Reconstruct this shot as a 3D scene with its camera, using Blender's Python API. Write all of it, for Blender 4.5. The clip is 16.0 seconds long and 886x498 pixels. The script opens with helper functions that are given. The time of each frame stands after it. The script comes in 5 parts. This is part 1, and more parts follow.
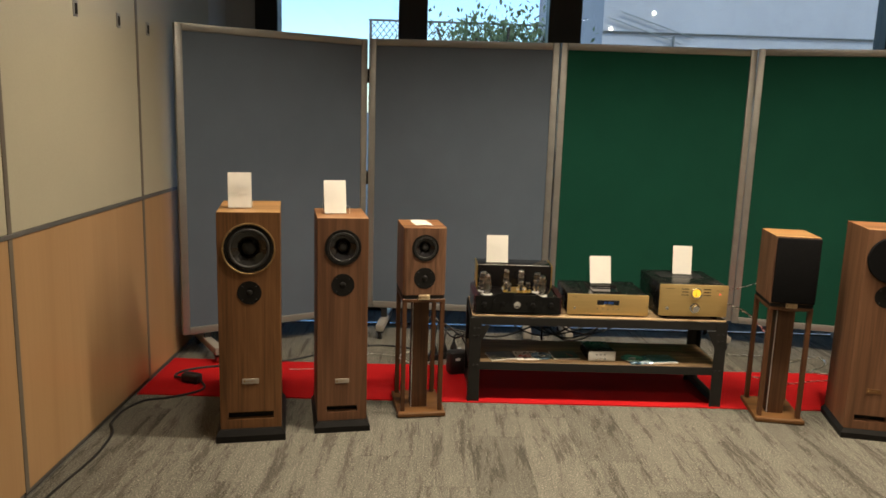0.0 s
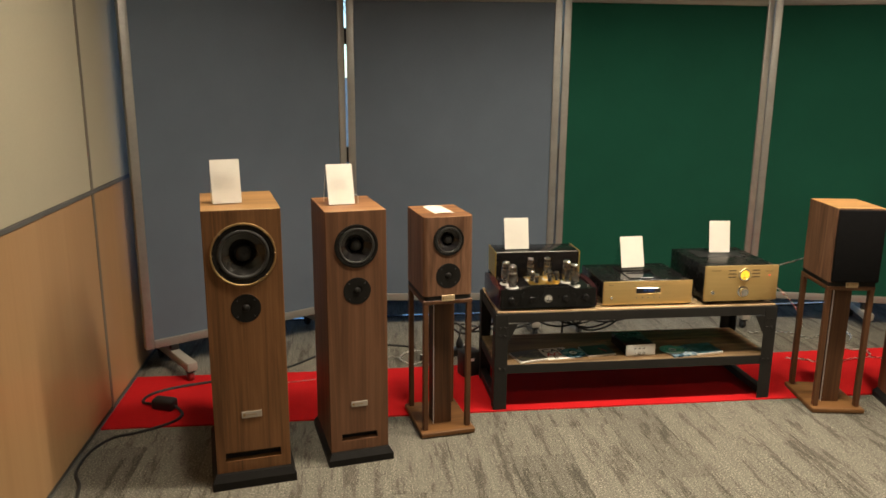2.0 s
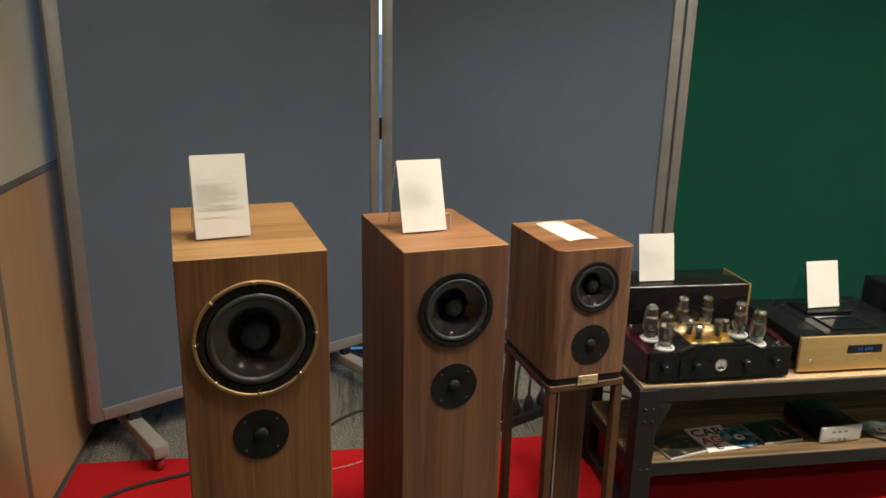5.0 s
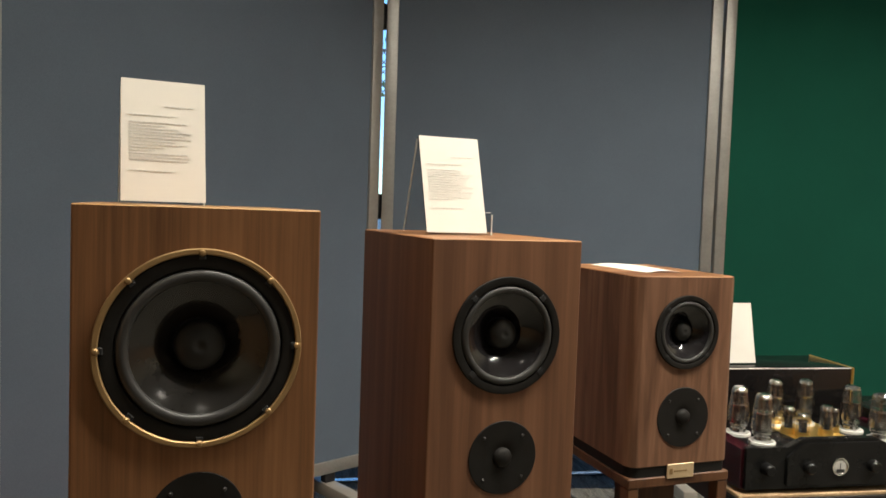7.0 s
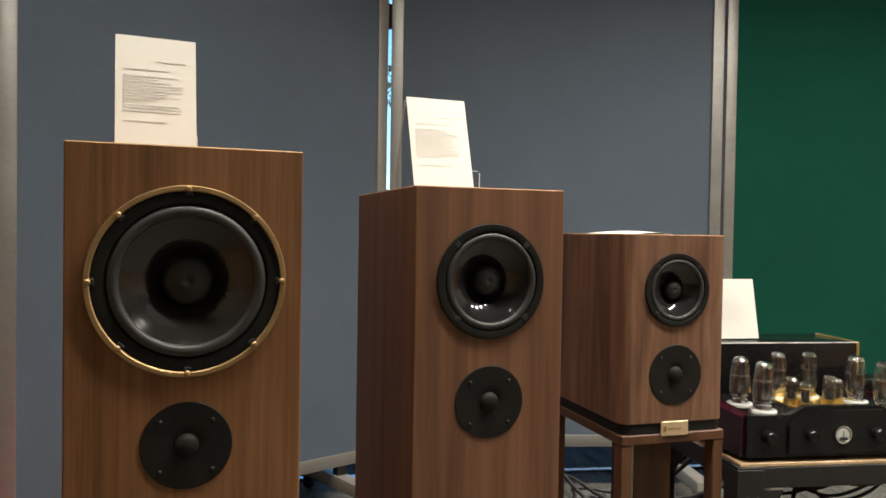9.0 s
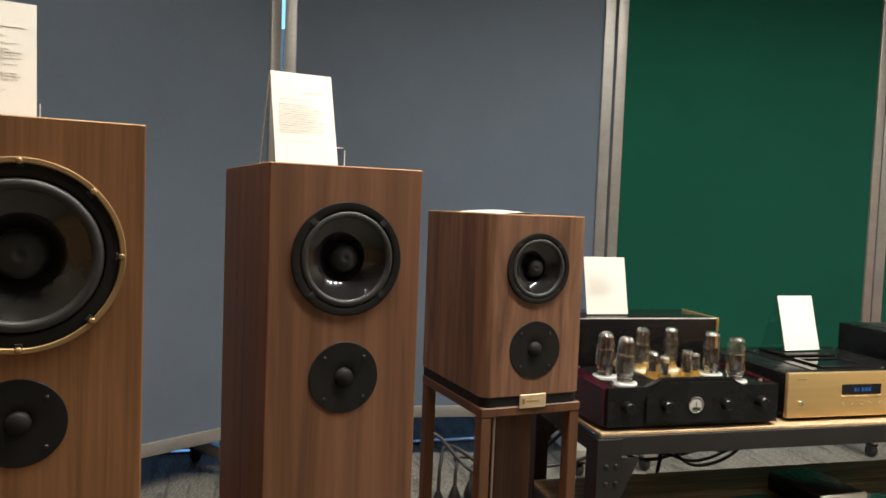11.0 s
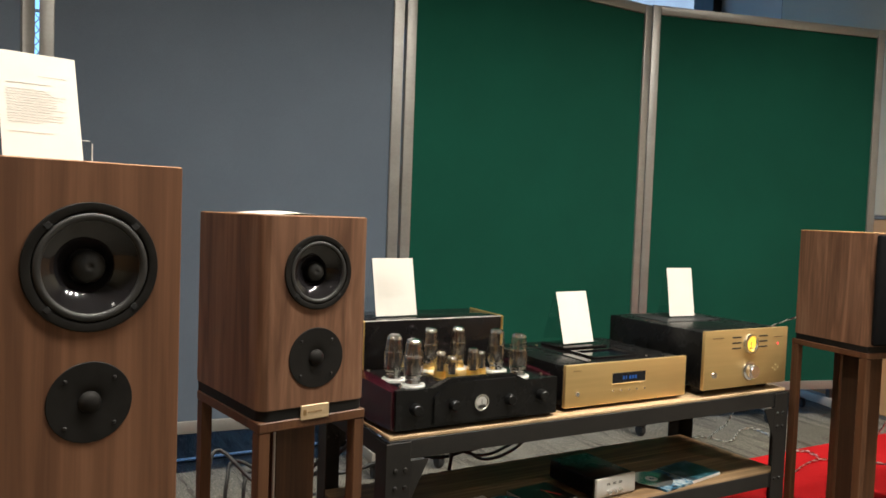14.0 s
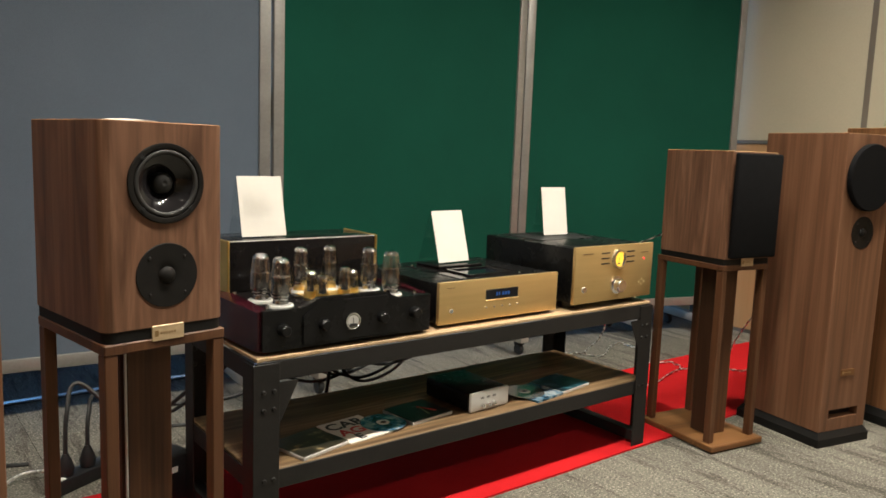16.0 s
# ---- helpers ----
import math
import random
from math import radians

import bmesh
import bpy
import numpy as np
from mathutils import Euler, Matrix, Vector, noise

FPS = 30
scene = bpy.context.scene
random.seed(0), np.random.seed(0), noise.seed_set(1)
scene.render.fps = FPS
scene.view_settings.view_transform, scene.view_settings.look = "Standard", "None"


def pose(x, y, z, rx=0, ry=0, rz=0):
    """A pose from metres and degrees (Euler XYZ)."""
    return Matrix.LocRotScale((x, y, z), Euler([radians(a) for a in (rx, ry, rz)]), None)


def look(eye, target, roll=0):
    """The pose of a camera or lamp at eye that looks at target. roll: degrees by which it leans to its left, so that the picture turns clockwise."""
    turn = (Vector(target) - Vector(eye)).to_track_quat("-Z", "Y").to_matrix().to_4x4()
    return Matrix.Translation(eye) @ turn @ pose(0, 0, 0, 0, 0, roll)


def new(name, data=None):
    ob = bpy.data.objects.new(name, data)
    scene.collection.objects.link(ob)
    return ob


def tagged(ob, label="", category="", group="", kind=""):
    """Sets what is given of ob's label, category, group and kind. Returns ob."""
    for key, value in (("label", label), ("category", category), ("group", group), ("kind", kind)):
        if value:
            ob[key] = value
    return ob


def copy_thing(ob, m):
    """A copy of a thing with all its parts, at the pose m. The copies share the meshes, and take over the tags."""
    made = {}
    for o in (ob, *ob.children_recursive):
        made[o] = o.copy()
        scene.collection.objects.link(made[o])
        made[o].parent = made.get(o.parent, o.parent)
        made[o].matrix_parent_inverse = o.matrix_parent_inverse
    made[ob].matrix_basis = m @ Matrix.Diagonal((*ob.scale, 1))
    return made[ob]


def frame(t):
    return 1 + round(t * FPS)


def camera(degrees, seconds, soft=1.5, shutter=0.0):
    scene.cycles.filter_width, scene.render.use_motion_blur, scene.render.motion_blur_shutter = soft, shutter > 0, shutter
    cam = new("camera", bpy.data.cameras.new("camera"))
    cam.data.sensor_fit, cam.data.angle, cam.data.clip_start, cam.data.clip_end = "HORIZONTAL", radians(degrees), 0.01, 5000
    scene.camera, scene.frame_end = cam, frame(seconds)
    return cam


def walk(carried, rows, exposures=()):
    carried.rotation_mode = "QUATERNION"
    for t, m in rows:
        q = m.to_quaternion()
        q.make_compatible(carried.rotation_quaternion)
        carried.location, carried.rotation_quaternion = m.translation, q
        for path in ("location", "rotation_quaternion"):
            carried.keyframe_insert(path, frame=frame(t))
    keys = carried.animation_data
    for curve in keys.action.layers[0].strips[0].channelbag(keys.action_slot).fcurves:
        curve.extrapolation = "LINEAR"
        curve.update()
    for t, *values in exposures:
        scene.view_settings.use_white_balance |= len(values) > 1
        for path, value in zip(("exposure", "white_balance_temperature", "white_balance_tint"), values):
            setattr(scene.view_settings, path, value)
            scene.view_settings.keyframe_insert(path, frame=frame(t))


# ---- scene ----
cam = camera(60.9, 16.0, 1.65)
EXPOSURES = [(0, -0.36, 6550, 10), (1.5, -0.27, 6600, 10), (2.5, -0.14, 6350, 10), (3.5, -0.10, 6250, 10), (5, -0.32, 5800, 8), (7.5, -0.05, 5750, 8), (8.2, -0.04, 5700, 8),
             (10.5, 0.12, 5600, 9), (13, 0.08, 5650, 9), (14.5, 0.02, 5650, 9), (16, -0.08, 5800, 9)]
PATH = [
    (0, (0.049, 0.271, 1.514), (0.085, 2.239, 1.159), 1.8),
    (0.5, (-0.172, 0.305, 1.547), (0.027, 2.258, 1.162), -0.1),
    (1, (-0.258, 0.409, 1.559), (-0.03, 2.348, 1.124), -0.4),
    (1.5, (-0.325, 0.668, 1.521), (-0.06, 2.607, 1.107), 0.9),
    (2, (-0.358, 0.88, 1.522), (-0.123, 2.815, 1.075), 0.4),
    (2.5, (-0.417, 1.137, 1.528), (-0.186, 3.067, 1.057), -0.6),
    (3, (-0.482, 1.405, 1.535), (-0.258, 3.337, 1.07), -0.4),
    (3.5, (-0.477, 1.64, 1.53), (-0.33, 3.588, 1.103), 0.2),
    (4, (-0.532, 1.83, 1.515), (-0.398, 3.768, 1.039), 0.6),
    (4.5, (-0.612, 2.005, 1.491), (-0.361, 3.92, 0.971), 1.0),
    (5, (-0.62, 2.215, 1.453), (-0.311, 4.113, 0.904), 1.3),
    (5.2, (-0.609, 2.318, 1.432), (-0.307, 4.224, 0.905), 1.2),
    (7.3, (-0.631, 2.665, 1.023), (-0.28, 4.634, 0.974), 2.0),
    (7.5, (-0.621, 2.668, 1.006), (-0.291, 4.64, 0.976), 1.8),
    (8, (-0.602, 2.651, 0.992), (-0.332, 4.632, 0.946), 1.4),
    (8.2, (-0.595, 2.644, 0.973), (-0.322, 4.625, 0.934), 1.2),
    (10.3, (-0.524, 2.587, 0.956), (-0.144, 4.548, 0.869), 1.8),
    (10.5, (-0.508, 2.597, 0.971), (-0.092, 4.55, 0.86), 2.1),
    (11, (-0.493, 2.584, 0.974), (0.013, 4.516, 0.86), 2.2),
    (11.5, (-0.466, 2.575, 0.978), (0.14, 4.478, 0.857), 2.3),
    (12, (-0.446, 2.566, 0.969), (0.219, 4.448, 0.849), 2.1),
    (12.5, (-0.424, 2.555, 0.972), (0.278, 4.422, 0.825), 1.4),
    (13, (-0.407, 2.561, 0.98), (0.36, 4.403, 0.837), 1.4),
    (13.5, (-0.451, 2.618, 0.961), (0.406, 4.421, 0.839), 1.8),
    (14, (-0.433, 2.623, 0.976), (0.552, 4.361, 0.883), 2.1),
    (14.5, (-0.397, 2.58, 0.98), (0.695, 4.253, 0.882), 1.8),
    (15, (-0.343, 2.538, 0.975), (0.821, 4.16, 0.862), 1.7),
    (15.5, (-0.314, 2.554, 0.95), (0.902, 4.133, 0.791), 2.1),
    (16, (-0.37, 2.632, 0.935), (0.853, 4.194, 0.676), 2.1),
]
walk(cam, [(t, look(eye, target, roll)) for t, eye, target, roll in PATH], EXPOSURES)

# ---- world, sun, lamps ----
world = bpy.data.worlds.new("sky")
scene.world = world
world.use_nodes = True
wn = world.node_tree
sky = wn.nodes.new("ShaderNodeTexSky")
sky.sky_type, sky.sun_disc = "NISHITA", False
sky.air_density, sky.dust_density, sky.ozone_density = 1.0, 0.3, 3.0
sky.sun_elevation, sky.sun_rotation = radians(38), radians(200)
wn.links.new(sky.outputs[0], wn.nodes["Background"].inputs[0])
wn.nodes["Background"].inputs[1].default_value = 0.33

sun_data = bpy.data.lights.new("sun", "SUN")
sun_data.energy, sun_data.angle, sun_data.color = 2.2, radians(0.5), (1, 0.95, 0.88)
sun = new("sun", sun_data)
sun.matrix_basis = look((3, -12, 12), (0, 0, 0))

CEIL = 2.85
LAMP_POWER = 27.0
LAMP_COLOR = (1.0, 0.86, 0.66)
# place of each ceiling downlight and its share of LAMP_POWER
LAMPS = [(-0.62, 3.42, 0.66), (0.05, 3.42, 0.88), (0.70, 3.42, 0.71), (1.30, 3.42, 0.87), (1.95, 3.42, 1.28), (2.60, 3.42, 1.05),
         (-0.20, 1.1, 0.06), (2.10, 1.1, 1.30), (-0.20, -1.2, 0.2), (2.10, -1.2, 0.4)]


# ---- materials ----
def material(name):
    m = bpy.data.materials.new(name)
    m.use_nodes = True
    return m, m.node_tree, m.node_tree.nodes["Principled BSDF"]


def node(tree, kind, **sets):
    n = tree.nodes.new(kind)
    for key, value in sets.items():
        n.inputs[key].default_value = value
    return n


def ramp(tree, stops):
    r = tree.nodes.new("ShaderNodeValToRGB")
    while len(r.color_ramp.elements) < len(stops):
        r.color_ramp.elements.new(0.5)
    for e, (p, c) in zip(r.color_ramp.elements, stops):
        e.position, e.color = p, (*c, 1)
    return r


def coords(tree, stretch, turn=(0, 0, 0), offset=True):
    tc = tree.nodes.new("ShaderNodeTexCoord")
    mp = tree.nodes.new("ShaderNodeMapping")
    mp.inputs["Scale"].default_value = stretch
    mp.inputs["Rotation"].default_value = [radians(a) for a in turn]
    tree.links.new(tc.outputs["Object"], mp.inputs["Vector"])
    if offset:
        info = tree.nodes.new("ShaderNodeObjectInfo")
        mul = tree.nodes.new("ShaderNodeMath")
        mul.operation = "MULTIPLY"
        mul.inputs[1].default_value = 37.0
        tree.links.new(info.outputs["Random"], mul.inputs[0])
        tree.links.new(mul.outputs[0], mp.inputs["Location"])
    return mp


def bump(tree, bsdf, height, strength, distance):
    b = node(tree, "ShaderNodeBump", Strength=strength, Distance=distance)
    tree.links.new(height, b.inputs["Height"])
    tree.links.new(b.outputs[0], bsdf.inputs["Normal"])


def noisy(name, stops, stretch=(20, 20, 20), detail=6, rough=(0.5, 0.7), metal=0.0, bumps=(0.15, 0.002), fine=None, spec=0.5):
    """A surface whose colour, gloss and relief vary at two scales."""
    m, tree, bsdf = material(name)
    mp = coords(tree, stretch)
    n = node(tree, "ShaderNodeTexNoise", Scale=1.0, Detail=detail, Roughness=0.6)
    tree.links.new(mp.outputs[0], n.inputs["Vector"])
    r = ramp(tree, stops)
    tree.links.new(n.outputs["Fac"], r.inputs[0])
    colour = r.outputs[0]
    height = n.outputs["Fac"]
    if fine:
        scale, low, high = fine
        tc = tree.nodes.new("ShaderNodeTexCoord")
        f = node(tree, "ShaderNodeTexNoise", Scale=scale, Detail=3.0, Roughness=0.7)
        tree.links.new(tc.outputs["Object"], f.inputs["Vector"])
        rr = ramp(tree, [(0.3, (low,) * 3), (0.7, (high,) * 3)])
        tree.links.new(f.outputs["Fac"], rr.inputs[0])
        mix = tree.nodes.new("ShaderNodeMix")
        mix.data_type, mix.blend_type = "RGBA", "MULTIPLY"
        mix.inputs[0].default_value = 1.0
        tree.links.new(colour, mix.inputs[6])
        tree.links.new(rr.outputs[0], mix.inputs[7])
        colour = mix.outputs[2]
        height = f.outputs["Fac"]
    tree.links.new(colour, bsdf.inputs["Base Color"])
    mr = node(tree, "ShaderNodeMapRange")
    mr.inputs["To Min"].default_value, mr.inputs["To Max"].default_value = rough
    tree.links.new(n.outputs["Fac"], mr.inputs["Value"])
    tree.links.new(mr.outputs[0], bsdf.inputs["Roughness"])
    bsdf.inputs["Metallic"].default_value = metal
    bsdf.inputs["Specular IOR Level"].default_value = spec
    if bumps[0]:
        bump(tree, bsdf, height, *bumps)
    return m


def wood(name, dark, mid, light, along="z", broad=7.0, pores=90.0, rough=(0.44, 0.57), spec=0.32, wave=0.6, share=0.4, run=0.11):
    """Veneer: broad figure, fine streaks and pores, all drawn out along one axis."""
    m, tree, bsdf = material(name)
    axis = "xyz".index(along)

    def drawn(across, down):
        s = [across] * 3
        s[axis] = down
        return coords(tree, s)

    a = node(tree, "ShaderNodeTexNoise", Scale=1.0, Detail=4.0, Roughness=0.55, Distortion=wave)
    tree.links.new(drawn(broad * 1.6, broad * run).outputs[0], a.inputs["Vector"])
    b = node(tree, "ShaderNodeTexNoise", Scale=1.0, Detail=5.0, Roughness=0.65)
    tree.links.new(drawn(pores, pores * 0.022).outputs[0], b.inputs["Vector"])
    add = tree.nodes.new("ShaderNodeMix")
    add.inputs[0].default_value = share
    tree.links.new(a.outputs["Fac"], add.inputs[2])
    tree.links.new(b.outputs["Fac"], add.inputs[3])
    r = ramp(tree, [(0.36, dark), (0.5, mid), (0.64, light)])
    tree.links.new(add.outputs[0], r.inputs[0])
    tree.links.new(r.outputs[0], bsdf.inputs["Base Color"])
    mr = node(tree, "ShaderNodeMapRange")
    mr.inputs["To Min"].default_value, mr.inputs["To Max"].default_value = rough
    tree.links.new(b.outputs["Fac"], mr.inputs["Value"])
    tree.links.new(mr.outputs[0], bsdf.inputs["Roughness"])
    bsdf.inputs["Specular IOR Level"].default_value = spec
    bump(tree, bsdf, b.outputs["Fac"], 0.12, 0.001)
    return m


def clear(name, colour, rough, ior, falloff=4.0):
    """Thin clear sheet: looks straight through, with a Fresnel gloss."""
    m, tree, bsdf = material(name)
    tree.nodes.remove(bsdf)
    out = tree.nodes["Material Output"]
    see = node(tree, "ShaderNodeBsdfTransparent", Color=(*colour, 1))
    shine = node(tree, "ShaderNodeBsdfGlossy", Color=(1, 1, 1, 1), Roughness=rough)
    edge = node(tree, "ShaderNodeLayerWeight", Blend=0.5)
    power = tree.nodes.new("ShaderNodeMath")
    power.operation = "POWER"
    power.inputs[1].default_value = falloff
    fres = tree.nodes.new("ShaderNodeMath")
    fres.operation = "MULTIPLY_ADD"
    fres.inputs[1].default_value, fres.inputs[2].default_value = 0.75, ((ior - 1) / (ior + 1)) ** 2
    tree.links.new(edge.outputs["Facing"], power.inputs[0])
    tree.links.new(power.outputs[0], fres.inputs[0])
    mix = tree.nodes.new("ShaderNodeMixShader")
    tree.links.new(fres.outputs[0], mix.inputs[0])
    tree.links.new(see.outputs[0], mix.inputs[1])
    tree.links.new(shine.outputs[0], mix.inputs[2])
    tree.links.new(mix.outputs[0], out.inputs["Surface"])
    return m


def glow(name, colour, strength):
    m, tree, bsdf = material(name)
    bsdf.inputs["Base Color"].default_value = (*[0.1 * c for c in colour], 1)
    bsdf.inputs["Emission Color"].default_value = (*colour, 1)
    bsdf.inputs["Emission Strength"].default_value = strength
    return m


def carpet(name):
    """Loop-pile carpet plank: taupe ground with long dark streaks and a speckled pile."""
    m, tree, bsdf = material(name)
    streak = node(tree, "ShaderNodeTexNoise", Scale=1.0, Detail=7.0, Roughness=0.78, Distortion=0.15)
    tree.links.new(coords(tree, (40, 5.5, 1)).outputs[0], streak.inputs["Vector"])
    cloud = node(tree, "ShaderNodeTexNoise", Scale=1.0, Detail=3.0, Roughness=0.5)
    tree.links.new(coords(tree, (17.0, 2.2, 1)).outputs[0], cloud.inputs["Vector"])
    mixf = tree.nodes.new("ShaderNodeMix")
    mixf.inputs[0].default_value = 0.42
    tree.links.new(streak.outputs["Fac"], mixf.inputs[2])
    tree.links.new(cloud.outputs["Fac"], mixf.inputs[3])
    r = ramp(tree, [(0.38, (0.082, 0.075, 0.062)), (0.445, (0.100, 0.092, 0.076)), (0.462, (0.142, 0.133, 0.110)), (0.60, (0.170, 0.160, 0.133))])
    tree.links.new(mixf.outputs[0], r.inputs[0])
    info = tree.nodes.new("ShaderNodeObjectInfo")
    tone = ramp(tree, [(0.0, (0.78,) * 3), (0.25, (0.95,) * 3), (1.0, (1.07,) * 3)])
    tree.links.new(info.outputs["Random"], tone.inputs[0])
    tc = tree.nodes.new("ShaderNodeTexCoord")
    pile = node(tree, "ShaderNodeTexNoise", Scale=140.0, Detail=2.0, Roughness=0.75)
    tree.links.new(tc.outputs["Object"], pile.inputs["Vector"])
    speck = ramp(tree, [(0.34, (0.30,) * 3), (0.42, (0.92,) * 3), (0.56, (1.0,) * 3), (0.66, (2.3,) * 3)])
    tree.links.new(pile.outputs["Fac"], speck.inputs[0])
    colour = r.outputs[0]
    for other in (tone.outputs[0], speck.outputs[0]):
        mix = tree.nodes.new("ShaderNodeMix")
        mix.data_type, mix.blend_type = "RGBA", "MULTIPLY"
        mix.inputs[0].default_value = 1.0
        tree.links.new(colour, mix.inputs[6])
        tree.links.new(other, mix.inputs[7])
        colour = mix.outputs[2]
    tree.links.new(colour, bsdf.inputs["Base Color"])
    bsdf.inputs["Roughness"].default_value = 0.95
    bsdf.inputs["Specular IOR Level"].default_value = 0.1
    bump(tree, bsdf, pile.outputs["Fac"], 0.6, 0.004)
    return m


M_WALNUT = wood("walnut_veneer", (0.088, 0.0395, 0.0145), (0.164, 0.076, 0.0295), (0.230, 0.112, 0.046), broad=9.0, pores=120, share=0.45)
M_WALNUT_B = wood("walnut_veneer_plain", (0.098, 0.045, 0.0225), (0.148, 0.070, 0.0355), (0.198, 0.098, 0.052), broad=13.0, pores=110, wave=1.0, share=0.30, run=0.07)
M_WALNUT_C = wood("walnut_veneer_wavy", (0.086, 0.041, 0.022), (0.150, 0.075, 0.042), (0.222, 0.118, 0.068), broad=15.0, pores=110, wave=1.3, share=0.26, run=0.14)
# Top veneers: walnut lightened, the lamplight from above put into the colour.
M_WALNUT_TOP_LIT = wood("walnut_top_lit", (0.12, 0.05, 0.02), (0.26, 0.122, 0.05), (0.37, 0.185, 0.08), along="x")
M_GOLDEN_TOP_LIT = wood("golden_top_lit", (0.19, 0.095, 0.034), (0.33, 0.178, 0.066), (0.44, 0.25, 0.10), along="x")
M_STAND = wood("stand_wood", (0.050, 0.021, 0.009), (0.092, 0.040, 0.017), (0.130, 0.060, 0.027), pores=120)
# Stand wood darkened: the shade inside the column is put into its colour.
M_STAND_SHADED = wood("stand_wood_shaded", (0.022, 0.010, 0.005), (0.040, 0.019, 0.009), (0.06, 0.03, 0.014), pores=120)
M_STAND_PLATE = wood("stand_plate_wood", (0.085, 0.036, 0.011), (0.150, 0.068, 0.022), (0.20, 0.096, 0.034), along="x")
M_BEECH = wood("beech_laminate", (0.40, 0.235, 0.113), (0.43, 0.258, 0.126), (0.46, 0.28, 0.14), along="z", broad=3.0, pores=60, rough=(0.26, 0.34))
M_CREAM = noisy("cream_laminate", [(0.3, (0.46, 0.42, 0.31)), (0.7, (0.51, 0.465, 0.345))], (1.5, 1.5, 1.5), rough=(0.27, 0.36), bumps=(0.03, 0.001), fine=(160, 0.96, 1.03))
M_TRIM = noisy("trim_grey", [(0.3, (0.15, 0.145, 0.14)), (0.7, (0.21, 0.2, 0.19))], (6, 6, 6), rough=(0.35, 0.5), metal=0.4)
M_JOINT = noisy("joint_bronze", [(0.3, (0.17, 0.145, 0.115)), (0.7, (0.22, 0.19, 0.155))], (6, 6, 2), rough=(0.4, 0.55), metal=0.3)
M_ALU = noisy("frame_aluminium", [(0.3, (0.31, 0.30, 0.28)), (0.7, (0.37, 0.36, 0.335))], (3, 3, 12), rough=(0.34, 0.5), metal=0.55, bumps=(0.06, 0.001), fine=(90, 0.93, 1.05))
M_FELT_GREY = noisy("felt_grey", [(0.3, (0.109, 0.136, 0.175)), (0.7, (0.127, 0.158, 0.202))], (2, 2, 2), rough=(0.9, 1.0), fine=(420, 0.88, 1.12), bumps=(0.25, 0.001), spec=0.15)
M_FELT_GREEN = noisy("felt_green", [(0.3, (0.0070, 0.058, 0.037)), (0.7, (0.0090, 0.071, 0.0455))], (2, 2, 2), rough=(0.9, 1.0), fine=(420, 0.88, 1.12), bumps=(0.25, 0.001), spec=0.15)
M_CARPET = carpet("carpet_plank")
M_RED = noisy("red_needle_felt", [(0.3, (0.40, 0.008, 0.010)), (0.7, (0.50, 0.013, 0.015))], (3, 3, 3), rough=(0.9, 1.0), fine=(300, 0.8, 1.15), bumps=(0.4, 0.002), spec=0.1)
M_PLASTER = noisy("plaster", [(0.3, (0.58, 0.57, 0.55)), (0.7, (0.64, 0.63, 0.61))], (2, 2, 2), rough=(0.8, 0.9), fine=(120, 0.96, 1.03))
M_CEILING = noisy("ceiling_paint", [(0.3, (0.30, 0.30, 0.295)), (0.7, (0.36, 0.36, 0.35))], (2, 2, 2), rough=(0.85, 0.95), fine=(150, 0.96, 1.03))
M_CURTAIN = noisy("dark_grey_paint", [(0.3, (0.16, 0.158, 0.155)), (0.7, (0.2, 0.198, 0.195))], (3, 3, 3), rough=(0.8, 0.9), fine=(120, 0.94, 1.05))
M_SCREED = noisy("screed", [(0.3, (0.05, 0.05, 0.048)), (0.7, (0.08, 0.08, 0.076))], (8, 8, 8), rough=(0.8, 0.95))
M_DARKFRAME = noisy("dark_window_frame", [(0.3, (0.012, 0.011, 0.010)), (0.7, (0.02, 0.018, 0.016))], (5, 5, 5), rough=(0.35, 0.5))
M_BLACK = noisy("black_plastic", [(0.3, (0.011, 0.011, 0.012)), (0.7, (0.017, 0.017, 0.018))], (30, 30, 30), rough=(0.38, 0.52), fine=(600, 0.9, 1.1), bumps=(0.1, 0.0005))
M_PLINTH = noisy("black_painted_wood", [(0.3, (0.0060, 0.0055, 0.005)), (0.7, (0.0095, 0.0085, 0.008))], (25, 25, 25), rough=(0.5, 0.65), bumps=(0.15, 0.001), spec=0.22)
M_TWEETER = noisy("tweeter_plate", [(0.3, (0.010, 0.0092, 0.0085)), (0.7, (0.014, 0.0130, 0.012))], (40, 40, 40), rough=(0.5, 0.62), fine=(700, 0.85, 1.15), bumps=(0.1, 0.0005), spec=0.14)
M_RUBBER = noisy("rubber_surround", [(0.3, (0.022, 0.0215, 0.021)), (0.7, (0.030, 0.029, 0.028))], (40, 40, 40), rough=(0.42, 0.52), spec=0.42)
M_CONE = noisy("cone_polymer", [(0.3, (0.012, 0.011, 0.010)), (0.7, (0.018, 0.017, 0.016))], (14, 14, 14), rough=(0.15, 0.20), bumps=(0.02, 0.0005), spec=0.5)
M_BASKET = noisy("basket_coating", [(0.3, (0.0085, 0.0078, 0.007)), (0.7, (0.013, 0.0118, 0.0105))], (60, 60, 60), rough=(0.5, 0.62), fine=(800, 0.85, 1.15), bumps=(0.12, 0.0005), spec=0.13)
M_DARKSCREW = noisy("blackened_screw", [(0.3, (0.030, 0.029, 0.028)), (0.7, (0.05, 0.048, 0.046))], (80, 80, 80), rough=(0.35, 0.5), metal=0.4, bumps=(0, 0))
